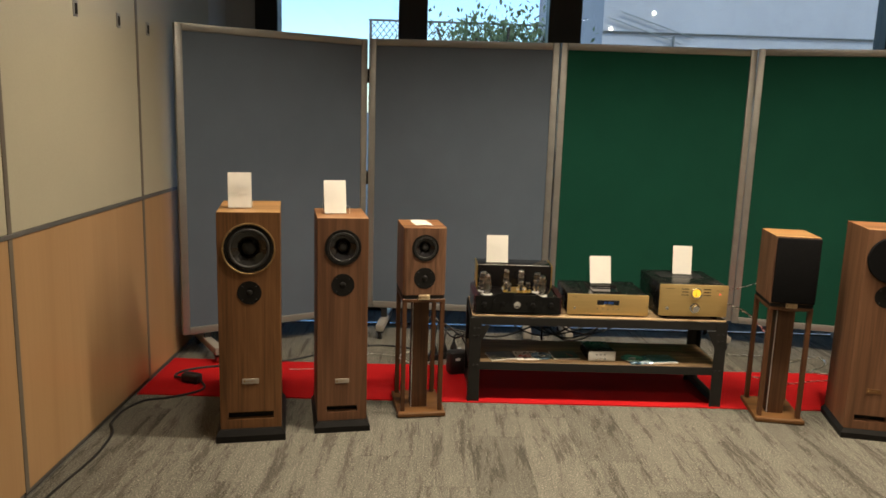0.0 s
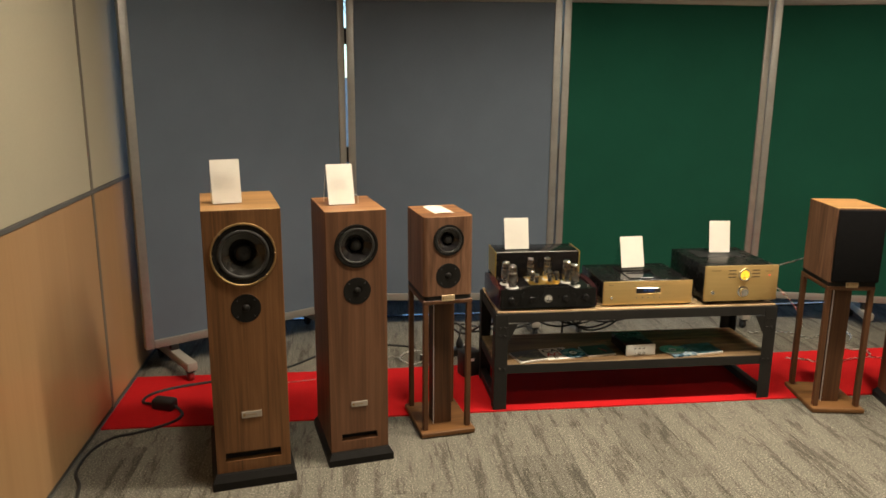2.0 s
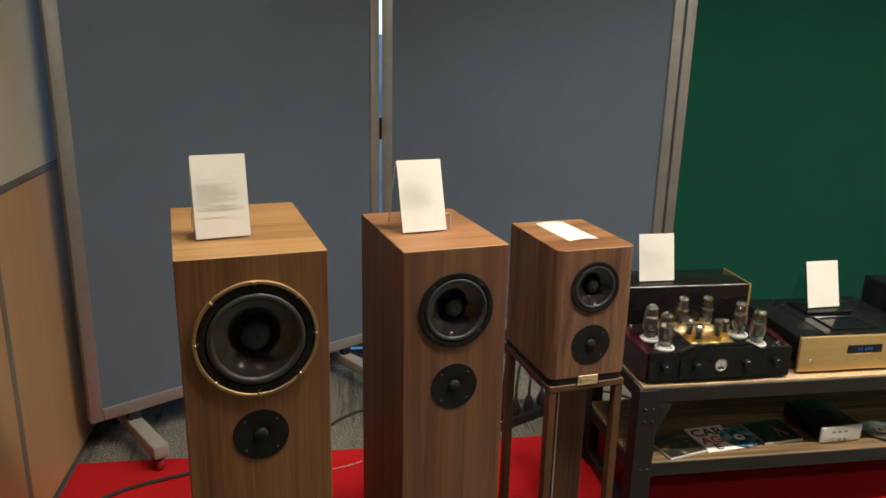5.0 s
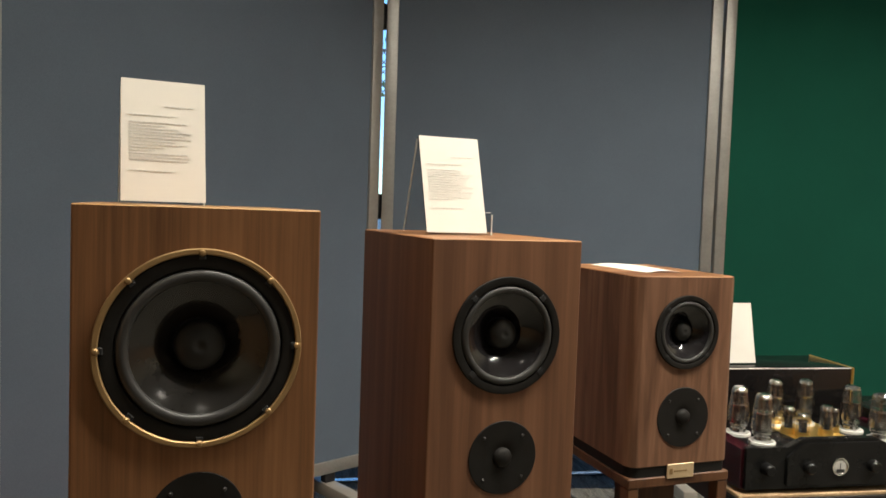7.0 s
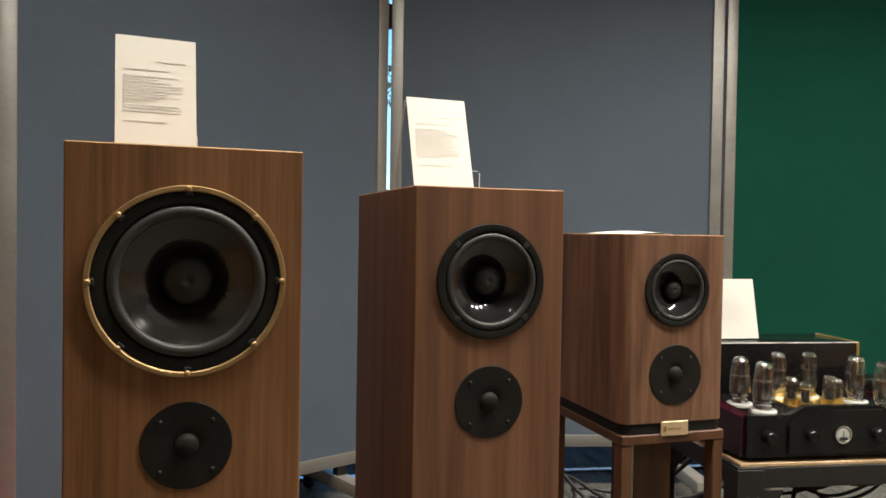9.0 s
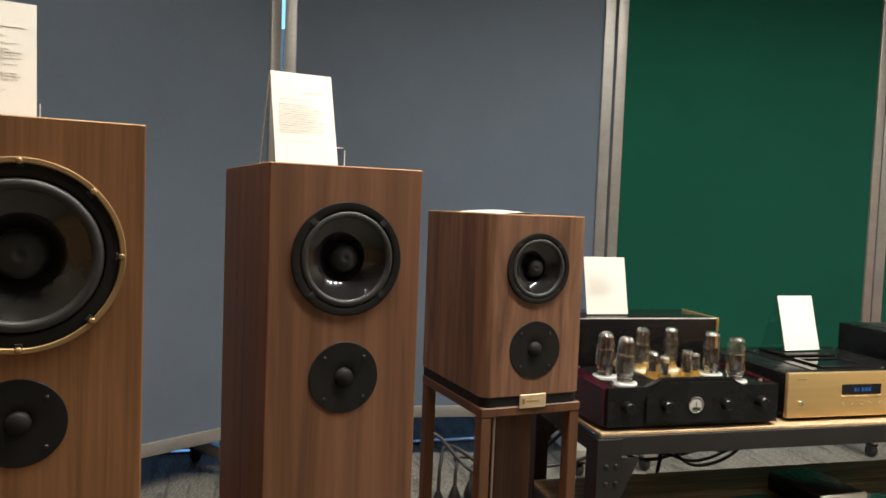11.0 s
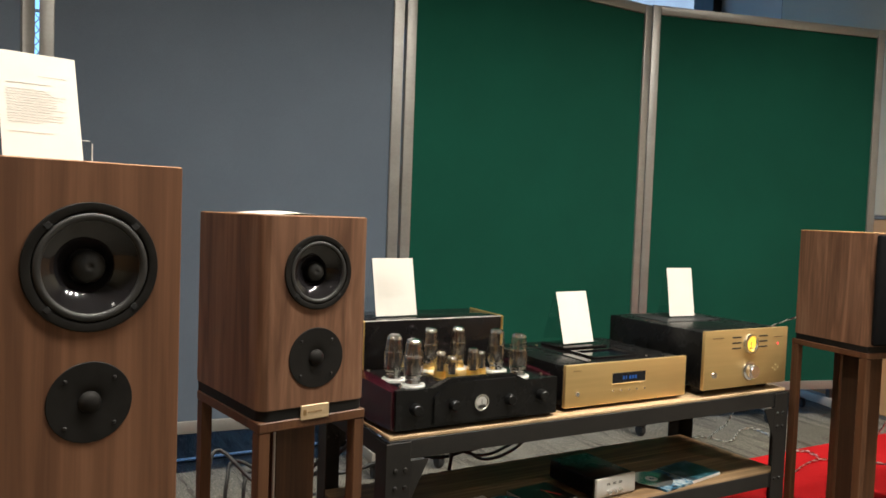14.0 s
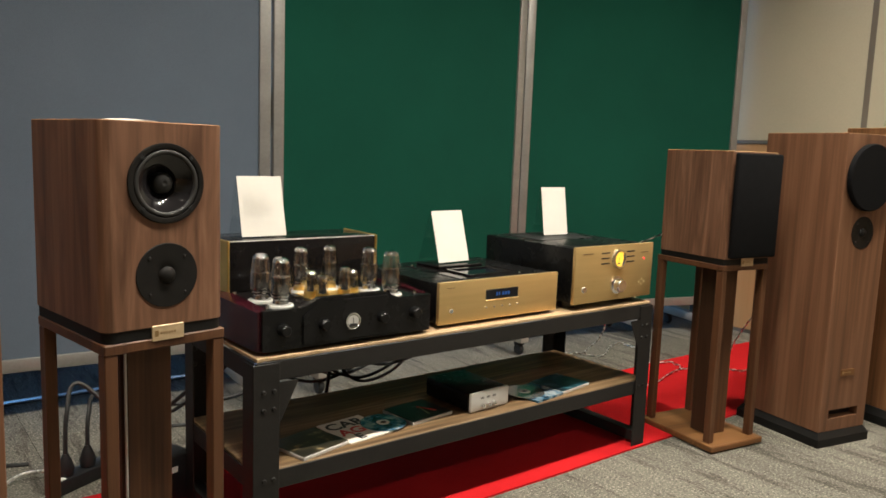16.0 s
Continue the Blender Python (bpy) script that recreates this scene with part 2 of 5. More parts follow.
M_GLOSSCONE = noisy("cone_gloss", [(0.3, (0.010, 0.009, 0.010)), (0.7, (0.015, 0.014, 0.015))], (14, 14, 14), rough=(0.07, 0.12), bumps=(0.0, 0.0))
M_DOME = noisy("dome_cap", [(0.3, (0.015, 0.0145, 0.014)), (0.7, (0.021, 0.0205, 0.020))], (50, 50, 50), rough=(0.42, 0.52), spec=0.28)
M_FABRIC = noisy("grille_cloth", [(0.3, (0.0045, 0.0045, 0.005)), (0.7, (0.007, 0.007, 0.0075))], (60, 60, 60), rough=(0.85, 0.95), fine=(900, 0.75, 1.25), bumps=(0.4, 0.001), spec=0.08)
M_VOID = noisy("port_inside", [(0.3, (0.004, 0.004, 0.004)), (0.7, (0.006, 0.006, 0.006))], (20, 20, 20), rough=(0.8, 0.9))
M_GOLDRING = noisy("brass_ring", [(0.3, (0.30, 0.195, 0.085)), (0.7, (0.38, 0.25, 0.115))], (20, 20, 20), rough=(0.46, 0.58), metal=0.7, bumps=(0.05, 0.0005))
M_GOLD = noisy("champagne_gold", [(0.3, (0.64, 0.45, 0.185)), (0.7, (0.71, 0.505, 0.215))], (3, 3, 60), rough=(0.34, 0.42), metal=0.72, bumps=(0.05, 0.0003))
M_GOLDLEAF = noisy("bright_gold", [(0.3, (0.78, 0.54, 0.15)), (0.7, (0.86, 0.62, 0.2))], (30, 30, 30), rough=(0.24, 0.36), metal=0.9, bumps=(0.03, 0.0005))
M_BADGE = noisy("badge_brass", [(0.3, (0.52, 0.39, 0.23)), (0.7, (0.60, 0.46, 0.28))], (90, 90, 90), rough=(0.42, 0.52), metal=0.4)
M_BADGE_SILVER = noisy("badge_silver", [(0.3, (0.38, 0.33, 0.28)), (0.7, (0.45, 0.39, 0.33))], (90, 90, 90), rough=(0.42, 0.52), metal=0.3)
M_CHROME = noisy("chrome", [(0.3, (0.72, 0.72, 0.72)), (0.7, (0.8, 0.8, 0.8))], (40, 40, 40), rough=(0.08, 0.16), metal=1.0, bumps=(0.0, 0.0))
M_STEEL = noisy("grey_powder_steel", [(0.3, (0.0130, 0.0122, 0.0114)), (0.7, (0.0185, 0.0174, 0.0162))], (18, 18, 18), rough=(0.45, 0.6), fine=(300, 0.85, 1.15), bumps=(0.15, 0.0008), spec=0.28)
M_CHIP = noisy("chipboard", [(0.25, (0.36, 0.24, 0.125)), (0.5, (0.46, 0.32, 0.175)), (0.75, (0.56, 0.41, 0.24))], (90, 130, 90), rough=(0.6, 0.75), fine=(260, 0.8, 1.15), bumps=(0.25, 0.001))
# Lower shelf wood, its brown darkened for the shade under the top board.
M_BOARD = wood("shelf_board_shaded", (0.060, 0.035, 0.016), (0.145, 0.090, 0.043), (0.33, 0.22, 0.115), along="x", broad=8.0, pores=70, rough=(0.5, 0.65), wave=1.5, share=0.5)
M_LACQUER = noisy("black_lacquer", [(0.3, (0.007, 0.006, 0.006)), (0.7, (0.010, 0.009, 0.009))], (10, 10, 10), rough=(0.08, 0.15), bumps=(0.02, 0.0005), spec=0.25)
M_SATIN = noisy("black_satin_metal", [(0.3, (0.006, 0.006, 0.006)), (0.7, (0.009, 0.009, 0.009))], (10, 10, 10), rough=(0.22, 0.32), fine=(500, 0.9, 1.1), bumps=(0.06, 0.0004), spec=0.22)
M_MAROON = noisy("maroon_lacquer", [(0.3, (0.022, 0.003, 0.006)), (0.7, (0.034, 0.0045, 0.009))], (12, 12, 12), rough=(0.14, 0.24), bumps=(0.03, 0.0005))
M_PAPER = noisy("paper", [(0.3, (0.66, 0.63, 0.575)), (0.7, (0.71, 0.68, 0.62))], (12, 12, 12), rough=(0.75, 0.85), bumps=(0.06, 0.001))
M_INK = noisy("grey_ink", [(0.3, (0.54, 0.525, 0.50)), (0.7, (0.66, 0.64, 0.60))], (300, 300, 300), rough=(0.7, 0.8), bumps=(0, 0))
M_FAINT = noisy("pale_ink", [(0.3, (0.61, 0.60, 0.575)), (0.7, (0.70, 0.675, 0.63))], (300, 300, 300), rough=(0.7, 0.8), bumps=(0, 0))
M_ACRYLIC = clear("clear_acrylic", (0.93, 0.95, 0.95), 0.05, 1.45)
M_EDGE = noisy("acrylic_edge", [(0.3, (0.70, 0.72, 0.72)), (0.7, (0.8, 0.82, 0.82))], (40, 40, 40), rough=(0.2, 0.3), bumps=(0, 0))
M_TUBE = clear("valve_glass", (0.96, 0.955, 0.945), 0.06, 2.35, 2.8)
M_PANE = clear("window_glass", (0.80, 0.89, 0.92), 0.0, 1.45)
M_ANODE = noisy("dark_anode", [(0.3, (0.055, 0.054, 0.052)), (0.7, (0.13, 0.127, 0.122))], (60, 60, 14), rough=(0.16, 0.26), metal=0.5, bumps=(0, 0), spec=0.6)
M_CERAMIC = noisy("white_ceramic", [(0.3, (0.70, 0.69, 0.66)), (0.7, (0.76, 0.75, 0.72))], (40, 40, 40), rough=(0.15, 0.25), bumps=(0, 0))
M_GETTER = noisy("getter_silver", [(0.3, (0.80, 0.78, 0.75)), (0.7, (0.92, 0.90, 0.87))], (50, 50, 50), rough=(0.05, 0.12), metal=1.0, bumps=(0, 0))
M_SILVER = noisy("silver_plastic", [(0.3, (0.52, 0.51, 0.48)), (0.7, (0.6, 0.59, 0.56))], (30, 30, 30), rough=(0.35, 0.48), metal=0.35)
M_CABLE = noisy("black_cable", [(0.3, (0.010, 0.010, 0.010)), (0.7, (0.018, 0.018, 0.018))], (60, 60, 60), rough=(0.45, 0.6))
M_SILVERCABLE = noisy("silver_twisted_cable", [(0.40, (0.22, 0.21, 0.18)), (0.55, (0.80, 0.78, 0.70))], (90, 90, 90), rough=(0.25, 0.4), metal=0.5)
M_WHITEPL = noisy("white_plastic", [(0.3, (0.66, 0.65, 0.62)), (0.7, (0.72, 0.71, 0.68))], (30, 30, 30), rough=(0.35, 0.5))
M_BEIGE = noisy("beige_painted_steel", [(0.3, (0.25, 0.23, 0.2)), (0.7, (0.31, 0.285, 0.25))], (9, 9, 9), rough=(0.4, 0.55))
M_REDPL = noisy("red_plastic", [(0.3, (0.25, 0.012, 0.014)), (0.7, (0.32, 0.018, 0.02))], (40, 40, 40), rough=(0.4, 0.5))
M_DIALFACE = noisy("dial_face", [(0.3, (0.40, 0.39, 0.36)), (0.7, (0.48, 0.47, 0.44))], (60, 60, 60), rough=(0.3, 0.4), bumps=(0, 0))
M_AMBER = glow("amber_lit_meter", (1.0, 0.60, 0.04), 1.6)
M_BLUELIT = glow("blue_lit_digits", (0.05, 0.28, 1.0), 0.14)
M_REDLIT = glow("red_lit_led", (1.0, 0.03, 0.03), 2.5)
M_WARMLIT = glow("warm_lit_led", (1.0, 0.75, 0.3), 0.6)
M_LAMPGLOW = glow("downlight_glow", LAMP_COLOR, 14.0)
M_SCREEN = noisy("smoked_window", [(0.3, (0.004, 0.005, 0.008)), (0.7, (0.006, 0.007, 0.011))], (20, 20, 20), rough=(0.08, 0.14), bumps=(0, 0))
M_COVER_DARK = noisy("printed_dark_cover", [(0.40, (0.012, 0.011, 0.008)), (0.56, (0.040, 0.034, 0.018)), (0.68, (0.36, 0.28, 0.15))], (24, 24, 24), rough=(0.3, 0.4), bumps=(0, 0))
M_COVER_TEAL = noisy("printed_teal_cover", [(0.40, (0.008, 0.016, 0.022)), (0.55, (0.012, 0.060, 0.085)), (0.72, (0.16, 0.24, 0.25))], (26, 26, 26), rough=(0.26, 0.36), bumps=(0, 0))
M_COVER_GREEN = noisy("printed_green_cover", [(0.42, (0.004, 0.006, 0.006)), (0.62, (0.008, 0.018, 0.014)), (0.8, (0.12, 0.18, 0.15))], (24, 24, 24), rough=(0.3, 0.4), bumps=(0, 0))
M_REDINK = noisy("red_ink", [(0.3, (0.5, 0.03, 0.03)), (0.7, (0.56, 0.04, 0.04))], (40, 40, 40), rough=(0.5, 0.6), bumps=(0, 0))
M_BLACKINK = noisy("black_ink", [(0.3, (0.015, 0.015, 0.015)), (0.7, (0.025, 0.025, 0.025))], (40, 40, 40), rough=(0.5, 0.6), bumps=(0, 0))
M_DISC = noisy("disc_silver", [(0.3, (0.45, 0.5, 0.55)), (0.7, (0.65, 0.65, 0.55))], (18, 18, 18), rough=(0.08, 0.15), metal=0.9, bumps=(0, 0))
M_DISC_BLUE = noisy("disc_blue_print", [(0.38, (0.012, 0.025, 0.04)), (0.50, (0.07, 0.19, 0.31)), (0.64, (0.50, 0.56, 0.58))], (30, 30, 30), rough=(0.1, 0.18), metal=0.4, bumps=(0, 0))
M_LEAF = noisy("leaves", [(0.3, (0.12, 0.165, 0.065)), (0.7, (0.22, 0.27, 0.12))], (6, 6, 6), rough=(0.5, 0.7))
M_BARK = noisy("bark", [(0.3, (0.06, 0.045, 0.035)), (0.7, (0.12, 0.09, 0.07))], (20, 20, 4), rough=(0.8, 0.95))
M_CONCRETE = noisy("pale_concrete", [(0.3, (0.50, 0.455, 0.465)), (0.7, (0.59, 0.54, 0.55))], (0.6, 0.6, 0.6), rough=(0.8, 0.95), fine=(8, 0.92, 1.05))
M_PAVING = noisy("paving", [(0.3, (0.22, 0.22, 0.22)), (0.7, (0.3, 0.3, 0.3))], (1, 1, 1), rough=(0.85, 0.95), fine=(20, 0.85, 1.1))
M_THRESHOLD = noisy("brushed_threshold", [(0.3, (0.42, 0.43, 0.45)), (0.7, (0.50, 0.51, 0.53))], (3, 40, 40), rough=(0.16, 0.26), metal=0.9, bumps=(0.03, 0.0005))


# ---- mesh helpers ----
def mesh_from(bm, name, smooth=0.6):
    me = bpy.data.meshes.new(name)
    bmesh.ops.recalc_face_normals(bm, faces=bm.faces)
    for f in bm.faces:
        f.smooth = smooth > 0
    bm.to_mesh(me)
    bm.free()
    if smooth:
        me.set_sharp_from_angle(angle=smooth)
    return me


def part(name, bm, mat, parent=None, label="", at=None, smooth=0.6):
    """Links a bmesh as ONE mesh object under a thing or under a part."""
    me = mesh_from(bm, name, smooth)
    me.materials.append(mat)
    ob = new(name, me)
    ob.parent = parent
    if at is not None:
        ob.matrix_basis = at
    if label:
        ob["label"] = label
    return ob


def thing(name, at, label, category, group="", kind=""):
    return tagged_at(new(name), at, label, category, group, kind)


def tagged_at(ob, at, label, category, group="", kind=""):
    ob.matrix_basis = at
    return tagged(ob, label, category, group, kind)


def box(x0, x1, y0, y1, z0, z1, bevel=0.0, seg=1, bm=None):
    own = bmesh.new()
    bmesh.ops.create_cube(own, size=1.0, matrix=Matrix.Translation(((x0 + x1) / 2, (y0 + y1) / 2, (z0 + z1) / 2)) @ Matrix.Diagonal((x1 - x0, y1 - y0, z1 - z0, 1)))
    if bevel:
        bmesh.ops.bevel(own, geom=own.edges[:], offset=bevel, segments=seg, affect="EDGES", profile=0.5)
    return own if bm is None else merge(bm, own)


def merge(bm, own):
    me = bpy.data.meshes.new("tmp")
    own.to_mesh(me)
    own.free()
    bm.from_mesh(me)
    bpy.data.meshes.remove(me)
    return bm


def lathe(profile, n=40, axis="z", bm=None, m=None):
    """Turns a profile of (radius, height) round an axis; radius 0 closes it."""
    own = bmesh.new()
    rings = []
    for r, h in profile:
        if r <= 1e-6:
            rings.append([own.verts.new((0, 0, h))])
        else:
            rings.append([own.verts.new((r * math.cos(2 * math.pi * i / n), r * math.sin(2 * math.pi * i / n), h)) for i in range(n)])
    for a, b in zip(rings, rings[1:]):
        for i in range(n):
            j = (i + 1) % n
            if len(a) == 1 and len(b) > 1:
                own.faces.new((a[0], b[i], b[j]))
            elif len(b) == 1 and len(a) > 1:
                own.faces.new((a[i], a[j], b[0]))
            elif len(a) > 1:
                own.faces.new((a[i], a[j], b[j], b[i]))
    if axis == "y":  # height becomes the way towards -y
        bmesh.ops.transform(own, matrix=Matrix.Rotation(radians(90), 4, "X"), verts=own.verts)
    if m is not None:
        bmesh.ops.transform(own, matrix=m, verts=own.verts)
    return own if bm is None else merge(bm, own)


def sweep(points, r, n=8, bm=None, samples=6):
    """A round cable along a smooth line through the points."""
    pts = [Vector(p) for p in points]
    line = []
    for i in range(len(pts) - 1):
        p0, p1, p2, p3 = pts[max(i - 1, 0)], pts[i], pts[i + 1], pts[min(i + 2, len(pts) - 1)]
        for s in range(samples):
            t = s / samples
            line.append(0.5 * (2 * p1 + (p2 - p0) * t + (2 * p0 - 5 * p1 + 4 * p2 - p3) * t * t + (3 * p1 - p0 - 3 * p2 + p3) * t ** 3))
    line.append(pts[-1])
    own = bmesh.new()
    rings = []
    u = None
    for i, p in enumerate(line):
        d = (line[min(i + 1, len(line) - 1)] - line[max(i - 1, 0)]).normalized()
        if u is not None:
            u = u - d * u.dot(d)
        u = u.normalized() if u is not None and u.length > 1e-3 else d.orthogonal().normalized()
        v = d.cross(u)
        rings.append([own.verts.new(p + r * (math.cos(2 * math.pi * k / n) * u + math.sin(2 * math.pi * k / n) * v)) for k in range(n)])
    for a, b in zip(rings, rings[1:]):
        for k in range(n):
            own.faces.new((a[k], a[(k + 1) % n], b[(k + 1) % n], b[k]))
    own.faces.new(rings[0])
    own.faces.new(rings[-1][::-1])
    return own if bm is None else merge(bm, own)


def prism(outline, z0, z1, bm=None, bevel=0.0):
    own = bmesh.new()
    lo = [own.verts.new((x, y, z0)) for x, y in outline]
    hi = [own.verts.new((x, y, z1)) for x, y in outline]
    own.faces.new(lo[::-1])
    own.faces.new(hi)
    n = len(outline)
    for i in range(n):
        own.faces.new((lo[i], lo[(i + 1) % n], hi[(i + 1) % n], hi[i]))
    if bevel:
        bmesh.ops.bevel(own, geom=own.edges[:], offset=bevel, segments=1, affect="EDGES")
    return own if bm is None else merge(bm, own)


def bars(spec, bm=None):
    """Flat print: rows of (x0, x1, z0, z1) as thin slabs proud of the plane y = 0."""
    own = bmesh.new()
    for x0, x1, z0, z1 in spec:
        box(x0, x1, -0.0006, 0.0, z0, z1, bm=own)
    return own


# ---- the room ----
XL, XR, YB, YF = -1.484, 3.46, 6.05, -3.2
RAIL_L, RAIL_R = 1.02, 1.04


def wall_panels(wall, x, face, rail, holes_z, seams, y_end):
    """Movable partition: cream upper leaves, wooden lower leaves, grey joints, latch plates."""
    s = face  # +1: the room lies towards +x
    for a, b in zip(seams, seams[1:]):
        part("upper_leaf", box(min(x, x - s * 0.02), max(x, x - s * 0.02), a + 0.007, b - 0.007, rail + 0.010, CEIL - 0.02, 0.002), M_CREAM, wall)
        part("lower_leaf", box(min(x, x - s * 0.02), max(x, x - s * 0.02), a + 0.007, b - 0.007, 0.02, rail - 0.010, 0.002), M_BEECH, wall)
    xa, xb = sorted((x - s * 0.006, x - s * 0.09))
    part("core", box(xa, xb, seams[0], seams[-1], 0, CEIL), M_TRIM, wall)
    for y in seams[1:-1]:
        xa, xb = sorted((x + s * 0.003, x - s * 0.008))
        for z0, z1 in ((0.012, rail - 0.0095), (rail + 0.0095, CEIL - 0.012)):
            part("joint_strip", box(xa, xb, y - 0.014, y + 0.014, z0, z1, 0.0015), M_JOINT, wall, "bronze-grey joint profile")
    xa, xb = sorted((x + s * 0.004, x - s * 0.004))
    part("dado_strip", box(xa, xb, seams[0], seams[-1], rail - 0.009, rail + 0.009, 0.002), M_TRIM, wall)
    for y in LATCHES:
        latch = part("latch_plate", box(x - 0.004, x + 0.004, y - 0.021, y + 0.021, holes_z - 0.034, holes_z + 0.034, 0.002), M_ALU, wall, "dark recessed latch plate")
        part("latch_hole", box(x - 0.006, x + 0.006, y - 0.009, y + 0.013, holes_z - 0.024, holes_z + 0.020, 0.001), M_VOID, latch)


LATCHES = [1.05, 1.5, 2.34, 2.78, 3.62, 4.065, 4.443, 4.92]
SEAMS = [-3.2, -2.15, -0.86, 0.43, 1.715, 3.005, 4.29, 5.575]

wall_west = tagged(new("wall_west"), "movable partition wall, cream above and beech laminate below", "wall", kind="structure")
wall_panels(wall_west, XL, 1, RAIL_L, 1.905, SEAMS, 5.575)
wall_east = tagged(new("wall_east"), "movable partition wall, cream above and beech laminate below", "wall", kind="structure")
wall_panels(wall_east, XR, -1, RAIL_R, 1.965, SEAMS, 5.575)
for wall, x0, x1 in ((wall_west, XL - 0.09, XL - 0.01), (wall_east, XR + 0.01, XR + 0.09)):
    part("end_post", box(x0, x1, 5.578, YB, 0, CEIL), M_PLASTER, wall, "plain grey plastered end of the wall")

wall_south = tagged(part("wall_south", box(XL - 0.09, XR + 0.09, YF - 0.1, YF, 0, CEIL), M_CURTAIN), "plain dark grey wall behind the camera", "wall", kind="structure")
ceiling = tagged(part("ceiling", box(XL - 0.09, XR + 0.09, YF - 0.1, YB + 0.2, CEIL, CEIL + 0.1), M_CEILING), "grey ceiling with round downlights", "ceiling", kind="structure")
floor = tagged(part("floor", box(XL - 0.09, XR + 0.09, YF - 0.1, YB + 0.2, -0.12, -0.006), M_SCREED), "grey taupe carpet plank floor with dark streaks", "floor", kind="structure")

# window wall: plinth, dark posts, glass
SILL, HEAD = 0.05, 2.72
wall_north = tagged(new("wall_north"), "window wall with dark posts and a low plinth", "wall", kind="structure")
part("plinth", box(XL - 0.09, XR + 0.09, 5.97, YB + 0.2, -0.006, SILL, 0.004), M_DARKFRAME, wall_north)
part("threshold_strip", box(XL, XR, 5.530, 5.562, 0.0, 0.010, 0.003), M_THRESHOLD, wall_north, "smooth metal threshold strip")
part("head_wall", box(XL - 0.09, XR + 0.09, YB, YB + 0.2, HEAD, CEIL), M_PLASTER, wall_north)
part("side_pier", box(XL - 0.09, -1.277, YB, YB + 0.2, SILL, HEAD), M_PLASTER, wall_north)
window_1 = tagged(new("window_1"), "tall window band with dark brown posts", "window", kind="structure")
POSTS = [(-1.277, -1.112), (-0.225, -0.013), (0.881, 1.126), (3.40, 3.55)]
for a, b in POSTS:
    part("post", box(a, b, YB - 0.03, YB + 0.14, SILL, HEAD, 0.006), M_DARKFRAME, window_1)
for (a0, a), (b, b1) in zip(POSTS, POSTS[1:]):
    pane = part("pane", box(a, b, YB + 0.05, YB + 0.056, SILL + 0.05, HEAD - 0.05), M_PANE, window_1)
    pane.visible_shadow = False
    for z0, z1 in ((SILL, SILL + 0.05), (HEAD - 0.05, HEAD)):
        part("transom", box(a, b, YB, YB + 0.1, z0, z1, 0.004), M_DARKFRAME, window_1)

# downlights
for lx, ly, share in LAMPS:
    d = thing("downlight", pose(lx, ly, CEIL), "round recessed ceiling downlight, switched on", "lamp", "ceiling downlights")
    part("rim", lathe([(0.105, 0.0), (0.105, -0.008), (0.088, -0.010), (0.085, 0.0)], 32), M_WHITEPL, d)
    part("diffuser", lathe([(0.0, -0.003), (0.084, -0.003)], 32), M_LAMPGLOW, d)
    ld = bpy.data.lights.new("downlight_lamp", "AREA")
    ld.shape, ld.size, ld.energy, ld.color, ld.spread = "DISK", 0.16, LAMP_POWER * share, LAMP_COLOR, radians(134)
    lo = new("downlight_lamp", ld)
    lo.matrix_basis = pose(lx, ly, CEIL - 0.014)

# outside the window
ground = tagged(part("ground", box(-400, 400, 6.3, 800, -0.6, -0.5), M_PAVING), "pale paved ground outside", "ground", kind="structure")
hall = thing("building", pose(3.2, 13, -0.5), "pale grey concrete building seen through the window", "building")
part("wall", box(-0.42, 14, 0, 8, 0, 9), M_CONCRETE, hall)
for k in range(2):
    part("stair_rail", box(-0.52, 0.75, -0.03, 0.0, -0.007, 0.007, 0.002), M_ALU, hall, at=pose(0.14 + 0.20 * k, -0.05, 3.47 + 0.10 * k, 0, 17.6, 0))
part("rail_post", box(0.72, 0.75, -0.08, -0.04, 2.4, 3.36, 0.004), M_TRIM, hall)
part("gutter", box(-0.42, 14, -0.06, 0, 3.398, 3.418, 0.004), M_TRIM, hall)
# Two glowing discs stand for lamp reflections in the window glass.
for x, z in ((-0.29, 3.45), (0.40, 3.72)):
    part("lamp_reflection", lathe([(0.0, 0.03), (0.022, 0.02), (0.028, 0.0)], 16, "y", m=Matrix.Translation((x, -0.01, z))), M_LAMPGLOW, hall, "small glow standing for a lamp reflection")
fence = thing("railing", pose(-0.80, 10.5, -0.5), "low fence of diamond wire mesh beyond the glass", "fence")
for k in range(5):
    part("post", lathe([(0.0, 0), (0.018, 0), (0.018, 3.19), (0.0, 3.19)], 8), M_TRIM, fence, at=pose(0.62 * k, 0, 0))
part("handrail", box(-0.03, 2.52, -0.02, 0.02, 3.17, 3.195, 0.006), M_TRIM, fence)
bm = bmesh.new()
for k in range(-5, 32):
    for sgn in (1, -1):
        a, b = (0.08 * k, 2.75), (0.08 * k + 0.42 * 0.8, 3.17)
        if sgn < 0:
            a, b = (b[0], a[1]), (a[0], b[1])
        t0, t1 = [min(1.0, max(0.0, (lim - a[0]) / (b[0] - a[0]))) for lim in ((0.0, 2.48) if sgn > 0 else (2.48, 0.0))]
        if t1 - t0 > 0.02:
            sweep([(a[0] + (b[0] - a[0]) * u, 0.003 * sgn, a[1] + (b[1] - a[1]) * u) for u in (t0, t1)], 0.006, 4, bm, 1)
part("wire_mesh", bm, M_TRIM, fence)

